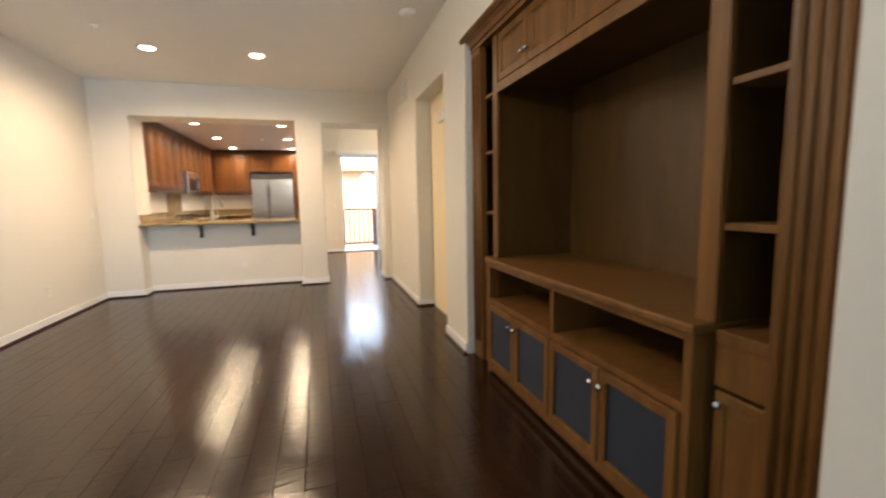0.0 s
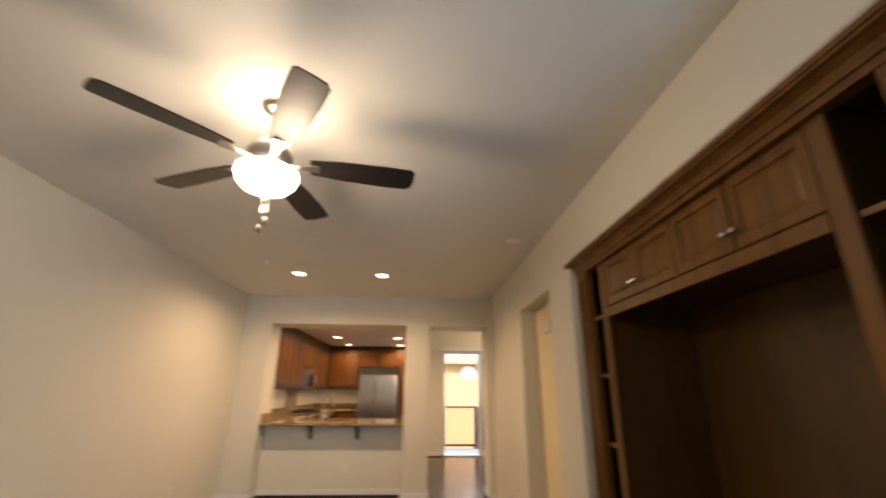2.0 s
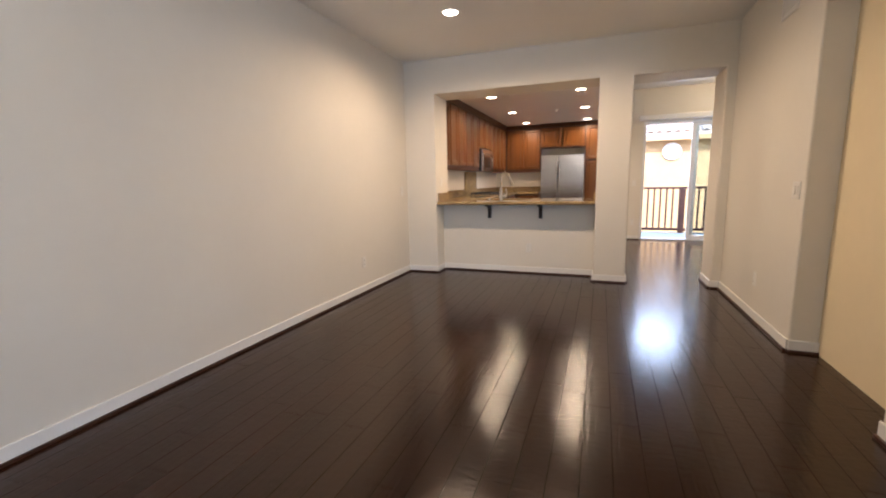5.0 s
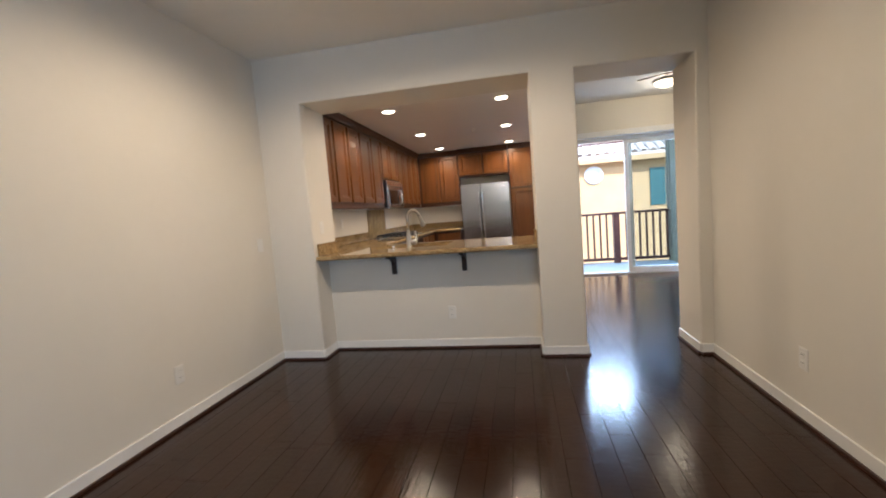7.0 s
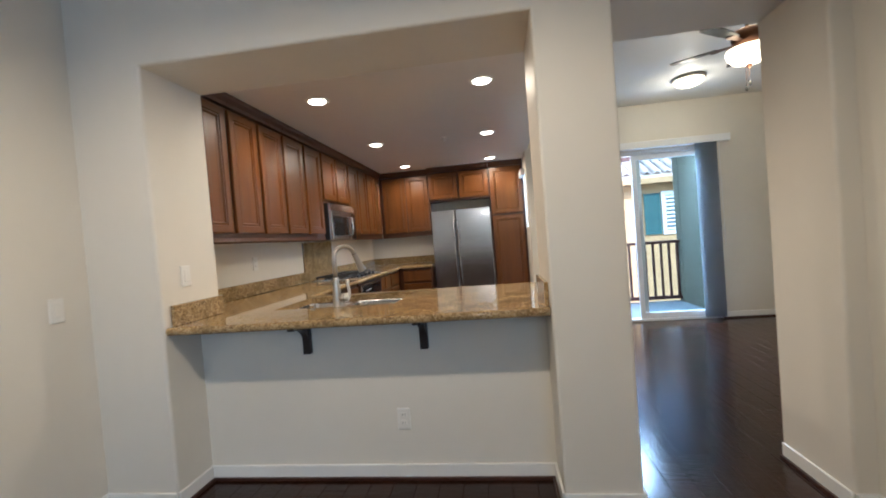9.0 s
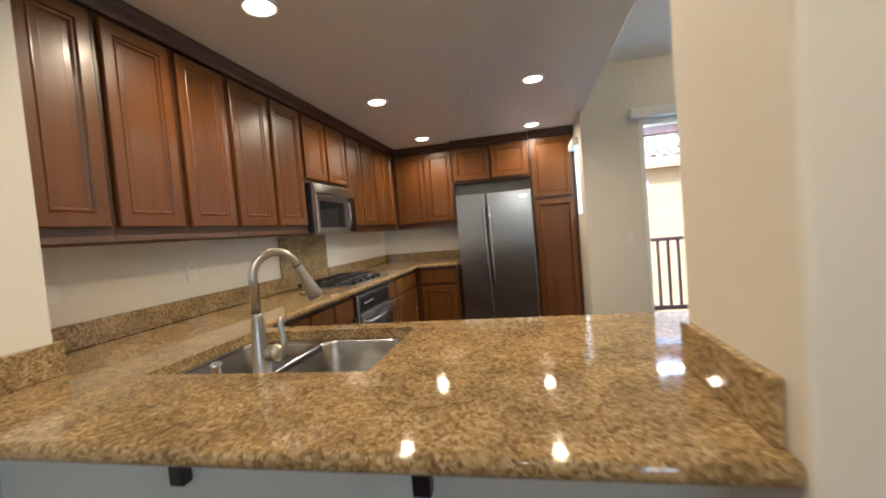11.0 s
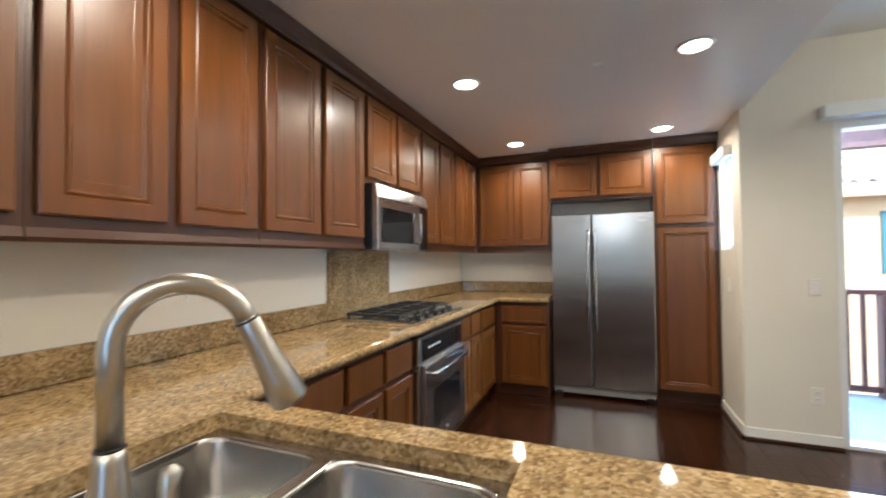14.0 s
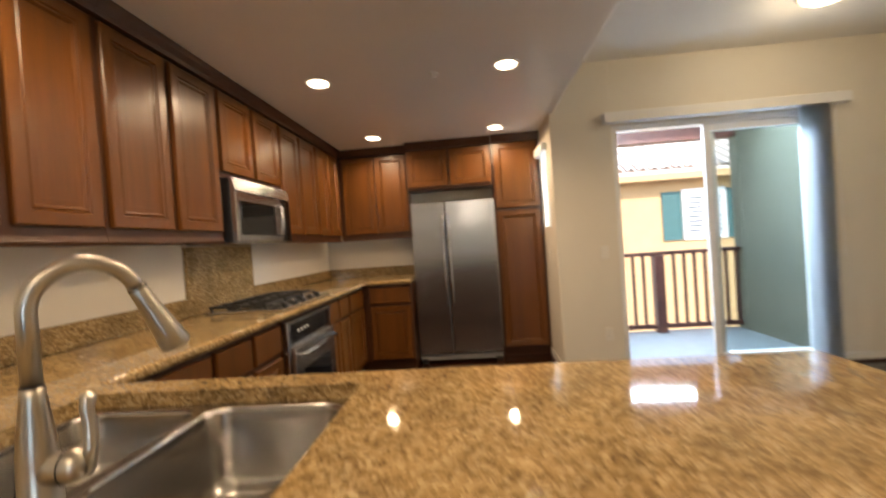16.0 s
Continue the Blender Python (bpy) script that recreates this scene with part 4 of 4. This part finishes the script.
part("valance", cube(XM, XM + 0.02, -5.315, -3.755, 0.73, 0.756, 0.002), WALNUT, ec)
for k in range(4):
    yc = -5.315 + 0.39 * (k + 0.5)
    m = facing(XM + 0.004, yc, 0.28, "w")
    d = bmesh.new()
    for dx0, dx1, dz0, dz1 in ((-0.19, -0.15, -0.205, 0.205), (0.15, 0.19, -0.205, 0.205), (-0.15, 0.15, -0.205, -0.165), (-0.15, 0.15, 0.165, 0.205)):
        c = cube(dx0, dx1, -0.02, 0.0, dz0, dz1, 0.004)
        bmesh.ops.transform(c, matrix=m, verts=c.verts)
        me = bpy.data.meshes.new("tmp")
        c.to_mesh(me)
        c.free()
        d.from_mesh(me)
        bpy.data.meshes.remove(me)
    door = part("door", d, WALNUT, ec)
    part("cloth_panel", stepped(bmesh.new(), 0.302, 0.332, [(0.0, -0.006)], m), FABRIC, door, "dark navy speaker cloth")
    yk = yc + (0.165 if k % 2 == 0 else -0.165)
    part("knob", lathe(bmesh.new(), [(0.006, 0.0), (0.006, -0.014), (0.015, -0.02), (0.015, -0.028), (0.006, -0.032)], (XM - 0.016, yk, 0.42), 12, "x"), CHROME, door, "chrome knob")
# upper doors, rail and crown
part("upper_floor", cube(X0 + 0.01, X1 - 0.016, -5.31, -3.76, 1.90, 1.925), WALNUT_SHADE, ec)
part("upper_rail", cube(X0 - 0.012, X0 + 0.012, -5.30, -3.77, 1.845, 1.905, 0.004), WALNUT, ec)
for k in range(4):
    yc = -5.30 + 0.3825 * (k + 0.5)
    d = part("upper_door", stepped(bmesh.new(), 0.374, 0.29, [(0, -0.014), (0.004, -0.018), (0.045, -0.018), (0.052, -0.008), (0.075, -0.014)], facing(X0 + 0.016, yc, 2.06, "w")), WALNUT, ec)
    yk = yc + (0.165 if k % 2 == 0 else -0.165)
    part("knob", lathe(bmesh.new(), [(0.006, 0.0), (0.006, -0.014), (0.015, -0.02), (0.015, -0.028), (0.006, -0.032)], (X0 - 0.002, yk, 1.985), 12, "x"), CHROME, d, "chrome knob")
part("crown", prism(bmesh.new(), [(X0 + 0.02, 2.205), (X0 - 0.035, 2.205), (X0 - 0.035, 2.232), (X0 - 0.046, 2.234), (X0 - 0.046, 2.246), (X0 - 0.056, 2.262), (X0 - 0.078, 2.276), (X0 - 0.096, 2.28), (X0 - 0.096, 2.29), (X0 - 0.104, 2.292), (X0 - 0.104, 2.31), (X0 + 0.02, 2.31)], "y", -5.79, -3.325), WALNUT, ec)
part("head_rail", cube(X0 - 0.01, X0 + 0.02, -5.545, -3.535, 2.208, 2.24), WALNUT, ec)

# ---- sliding door, blinds, balcony ----
sd = thing("door_slider", 4.09, 3.96, 0.0, "white vinyl sliding glass door, half open onto the balcony", "door", "", "structure")
bm = bmesh.new()
block(bm, 3.18, 3.225, 3.905, 4.03, 0.001, 2.26, 0.004)
block(bm, 4.955, 5.0, 3.905, 4.03, 0.001, 2.26, 0.004)
block(bm, 3.225, 4.955, 3.905, 4.03, 2.215, 2.26, 0.004)
block(bm, 3.225, 4.955, 3.905, 4.03, 0.001, 0.03, 0.003)
part("frame", bm, VINYL, sd)
for x0, x1, y in ((4.00, 4.90, 3.945), (4.06, 4.955, 3.99)):
    bm = bmesh.new()
    block(bm, x0, x0 + 0.06, y - 0.018, y + 0.018, 0.032, 2.213, 0.004)
    block(bm, x1 - 0.06, x1, y - 0.018, y + 0.018, 0.032, 2.213, 0.004)
    block(bm, x0 + 0.06, x1 - 0.06, y - 0.018, y + 0.018, 2.15, 2.213, 0.004)
    block(bm, x0 + 0.06, x1 - 0.06, y - 0.018, y + 0.018, 0.032, 0.11, 0.004)
    s = part("sash", bm, VINYL, sd)
    p = part("pane", cube(x0 + 0.055, x1 - 0.055, y - 0.003, y + 0.003, 0.105, 2.155), TINTED, s, "clear glass pane")
    p.visible_shadow = False
vb = thing("vertical_blind", 4.87, 3.83, 0.03, "grey vertical blind drawn aside beside the sliding door", "blind")
part("valance", cube(3.09, 5.17, 3.79, 3.888, 2.275, 2.365, 0.006), VINYL, vb, "white valance rail")
for i in range(15):
    x = 4.765 + 0.0175 * i
    v = bmesh.new()
    n = 6
    for k in range(n + 1):
        t = k / n - 0.5
        dx, dy = 0.012 * (1 - 4 * t * t) + 0.05 * t, 0.082 * t
        for z in (0.04, 2.28):
            v.verts.new((x + dx, 3.835 + dy, z))
    v.verts.ensure_lookup_table()
    for k in range(n):
        v.faces.new((v.verts[2 * k], v.verts[2 * k + 2], v.verts[2 * k + 3], v.verts[2 * k + 1])).smooth = True
    ex = bmesh.ops.solidify(v, geom=v.faces[:], thickness=0.0012)
    part("vane", v, BLIND, vb)
part("wand", tube(bmesh.new(), [(5.03, 3.80, 2.27), (5.035, 3.79, 0.95)], [0.004, 0.004], 8), VINYL, vb)
# small kitchen window with a rolled shade
w = thing("window_kitchen", 2.69, 4.30, 1.39, "small white framed window beside the pantry", "window", "", "structure")
bm = bmesh.new()
block(bm, 2.68, 2.73, 4.12, 4.15, 1.39, 2.22)
block(bm, 2.68, 2.73, 4.45, 4.48, 1.39, 2.22)
block(bm, 2.68, 2.73, 4.15, 4.45, 1.39, 1.42)
block(bm, 2.68, 2.73, 4.15, 4.45, 2.19, 2.22)
part("window_frame", bm, VINYL, w)
p = part("pane", cube(2.70, 2.706, 4.15, 4.45, 1.42, 2.19), PANE, w)
p.visible_shadow = False
single("roller_shade", cube(2.555, 2.619, 4.08, 4.52, 2.13, 2.215, 0.012), VINYL, 2.59, 4.3, 2.13, "white rolled shade cassette above the small window", "shade")
# front window behind the walker
w = thing("window_front", 4.5, -9.07, 0.1, "tall white framed front window", "window", "", "structure")
bm = bmesh.new()
for x in (3.80, 4.47, 5.14):
    block(bm, x, x + 0.06, -9.10, -9.04, 0.1, 2.25)
for z in (0.1, 2.19):
    block(bm, 3.86, 5.14, -9.095, -9.045, z, z + 0.06)
part("window_frame", bm, VINYL, w)
for x0, x1 in ((3.86, 4.47), (4.53, 5.14)):
    p = part("pane", cube(x0, x1, -9.073, -9.067, 0.16, 2.19), PANE, w)
    p.visible_shadow = False

structure("balcony_deck", cube(2.76, 5.5, 4.04, 5.50, -0.15, -0.02), DECK, "grey coated balcony deck", "deck")
rail = thing("balcony_rail", 4.1, 5.4, -0.02, "dark red-brown wooden balcony railing", "railing")
part("top_rail", cube(2.76, 5.12, 5.35, 5.45, 0.955, 1.0, 0.006), REDWOOD, rail)
part("bottom_rail", cube(2.76, 5.12, 5.375, 5.425, 0.03, 0.085, 0.004), REDWOOD, rail)
part("post", cube(4.075, 4.195, 5.34, 5.46, -0.02, 0.954, 0.006), REDWOOD, rail)
x = 2.83
while x < 5.1:
    if not 4.04 < x < 4.23:
        part("baluster", cube(x - 0.017, x + 0.017, 5.383, 5.417, 0.086, 0.954), REDWOOD, rail)
    x += 0.125
structure("balcony_beam", cube(2.5, 5.6, 5.33, 5.47, 2.36, 2.62), REDWOOD, "red-brown balcony beam", "beam")
structure("balcony_soffit", cube(2.5, 5.6, 5.1, 5.6, 2.62, 2.75), STUCCO_SHADE, "shaded balcony soffit", "ceiling")
structure("balcony_column", cube(5.12, 5.30, 5.31, 5.49, -0.15, 2.62, 0.01), STUCCO_SHADE, "olive stucco balcony column, colour darkened for shade", "column")
structure("balcony_side", cube(5.13, 5.28, 4.04, 5.31, -0.15, 2.62), STUCCO_SHADE, "olive stucco balcony side wall, colour darkened for shade", "wall")
structure("ground", cube(-600, 600, -600, 600, -3.4, -3.2), GROUND, "pale paved ground below the balcony", "ground")

# neighbouring house
house = thing("neighbour_house", 6.5, 9.6, -3.2, "cream stucco neighbouring house with teal shutters and tiled roof", "house")
part("wall", cube(3.3, 16, 9.3, 15, -3.2, 2.35), STUCCO, house)
part("wall", cube(-8, 3.3, 10.8, 15, -3.2, 3.6), material("white_stucco", (0.75, 0.70, 0.62), 0.9, bump=0.4, bump_scale=60), house, "pale stucco wing")
part("fascia", cube(3.1, 16.2, 8.95, 9.05, 2.28, 2.42, 0.01), STUCCO, house, "tan painted fascia")
roof = part("roof", prism(bmesh.new(), [(8.95, 2.42), (8.95, 2.47), (12.2, 4.1), (15.4, 2.47), (15.4, 2.42)], "x", 3.0, 16.3), TILE_R, house)
for i in range(30):
    for j in range(9):
        xx = 3.05 + 0.24 * i
        yy, zz = 8.93 + 0.36 * j, 2.50 + 0.18 * j
        t = bmesh.new()
        for s in range(5):
            a = math.pi * s / 4
            t.verts.new((xx + 0.1 * math.cos(a), yy, zz + 0.07 * math.sin(a)))
            t.verts.new((xx + 0.085 * math.cos(a), yy + 0.42, zz + 0.21 + 0.06 * math.sin(a)))
        t.verts.ensure_lookup_table()
        for s in range(4):
            t.faces.new((t.verts[2 * s], t.verts[2 * s + 2], t.verts[2 * s + 3], t.verts[2 * s + 1]))
        part("roof_tile", t, TILE_R, roof)


def house_window(x0, x1, z0, z1, y):
    m = facing((x0 + x1) / 2, y, (z0 + z1) / 2, "s")
    wd = part("window", stepped(bmesh.new(), x1 - x0, z1 - z0, [(0, -0.05), (0.09, -0.05), (0.09, -0.02)], m), VINYL, house)
    xm = (x0 + x1) / 2
    for a, b in ((x0 + 0.1, xm - 0.03), (xm + 0.03, x1 - 0.1)):
        part("pane", cube(a, b, y - 0.035, y - 0.021, z0 + 0.1, z1 - 0.1), SASH, wd)
        for k in range(9):
            zz = z0 + 0.12 + (z1 - z0 - 0.24) * k / 8.5
            part("louvre", cube(a, b, y - 0.044, y - 0.036, zz, zz + 0.045), VINYL, wd)


house_window(6.32, 7.20, 1.0, 2.08, 9.3)
for x0, x1 in ((5.90, 6.29), (7.23, 7.60)):
    sh = part("shutter", stepped(bmesh.new(), x1 - x0, 1.04, [(0, -0.04), (0.05, -0.04), (0.055, -0.03)], facing((x0 + x1) / 2, 9.299, 1.53, "s")), TEAL, house, "teal painted louvred shutter")
    for k in range(12):
        part("slat", cube(x0 + 0.06, x1 - 0.06, 9.262, 9.272, 1.09 + 0.073 * k, 1.14 + 0.073 * k), TEAL, sh)
part("round_vent", lathe(bmesh.new(), [(0.26, 0.0), (0.26, -0.05), (0.17, -0.06), (0.16, -0.02)], (4.4, 9.299, 1.98), 28, "y"), VINYL, house, "round white moulded medallion")

# ---- floor planks ----
floor_ob = structure("floor", block(cube(-0.14, 5.64, -9.0, 3.92, -0.0078, -0.004), -0.1, 2.6, 3.92, 5.0, -0.0078, -0.004), SUBFLOOR, "glossy dark brown hand-scraped plank floor", "floor")
PW, GAP = 0.127, 0.001


def plank_bm(bm2, x0, x1, y0, y1):
    e = 0.0012
    lo = [bm2.verts.new(p) for p in ((x0, y0, -0.003), (x1, y0, -0.003), (x1, y1, -0.003), (x0, y1, -0.003))]
    mid = [bm2.verts.new((v.co.x, v.co.y, -0.0015)) for v in lo]
    up = [bm2.verts.new(p) for p in ((x0 + e, y0 + e, 0), (x1 - e, y0 + e, 0), (x1 - e, y1 - e, 0), (x0 + e, y1 - e, 0))]
    for a, b in ((lo, mid), (mid, up)):
        for i in range(4):
            bm2.faces.new((a[i], a[(i + 1) % 4], b[(i + 1) % 4], b[i]))
    bm2.faces.new(up)


rng = random.Random(7)
meshes = {}
rest = bmesh.new()
count = 0
for r in range(46):
    x0 = -0.13 + PW * r
    y = -9.0 - rng.random() * 1.2
    while y < 5.0:
        ln = rng.choice((0.6, 0.9, 1.2, 1.5))
        if y + ln > -8.9 and x0 < 5.6:
            end = 5.0 if x0 < 2.55 else 3.93
            if y > end - 0.1:
                break
            near = -5.6 < y < 0.3 and x0 < 3.7
            if near and count < 300:
                if ln not in meshes:
                    b2 = bmesh.new()
                    plank_bm(b2, 0, PW - GAP, 0, ln - GAP)
                    meshes[ln] = finish(b2, "plank", PLANK)
                ob = new("plank", meshes[ln])
                ob.parent = floor_ob
                ob.location = (x0, y, 0)
                count += 1
            else:
                plank_bm(rest, x0, x0 + PW - GAP, y, min(y + ln, end) - GAP)
        y += ln
bmesh.ops.recalc_face_normals(rest, faces=rest.faces)
tagged(part("plank_field", rest, PLANK, floor_ob), kind="stuff")
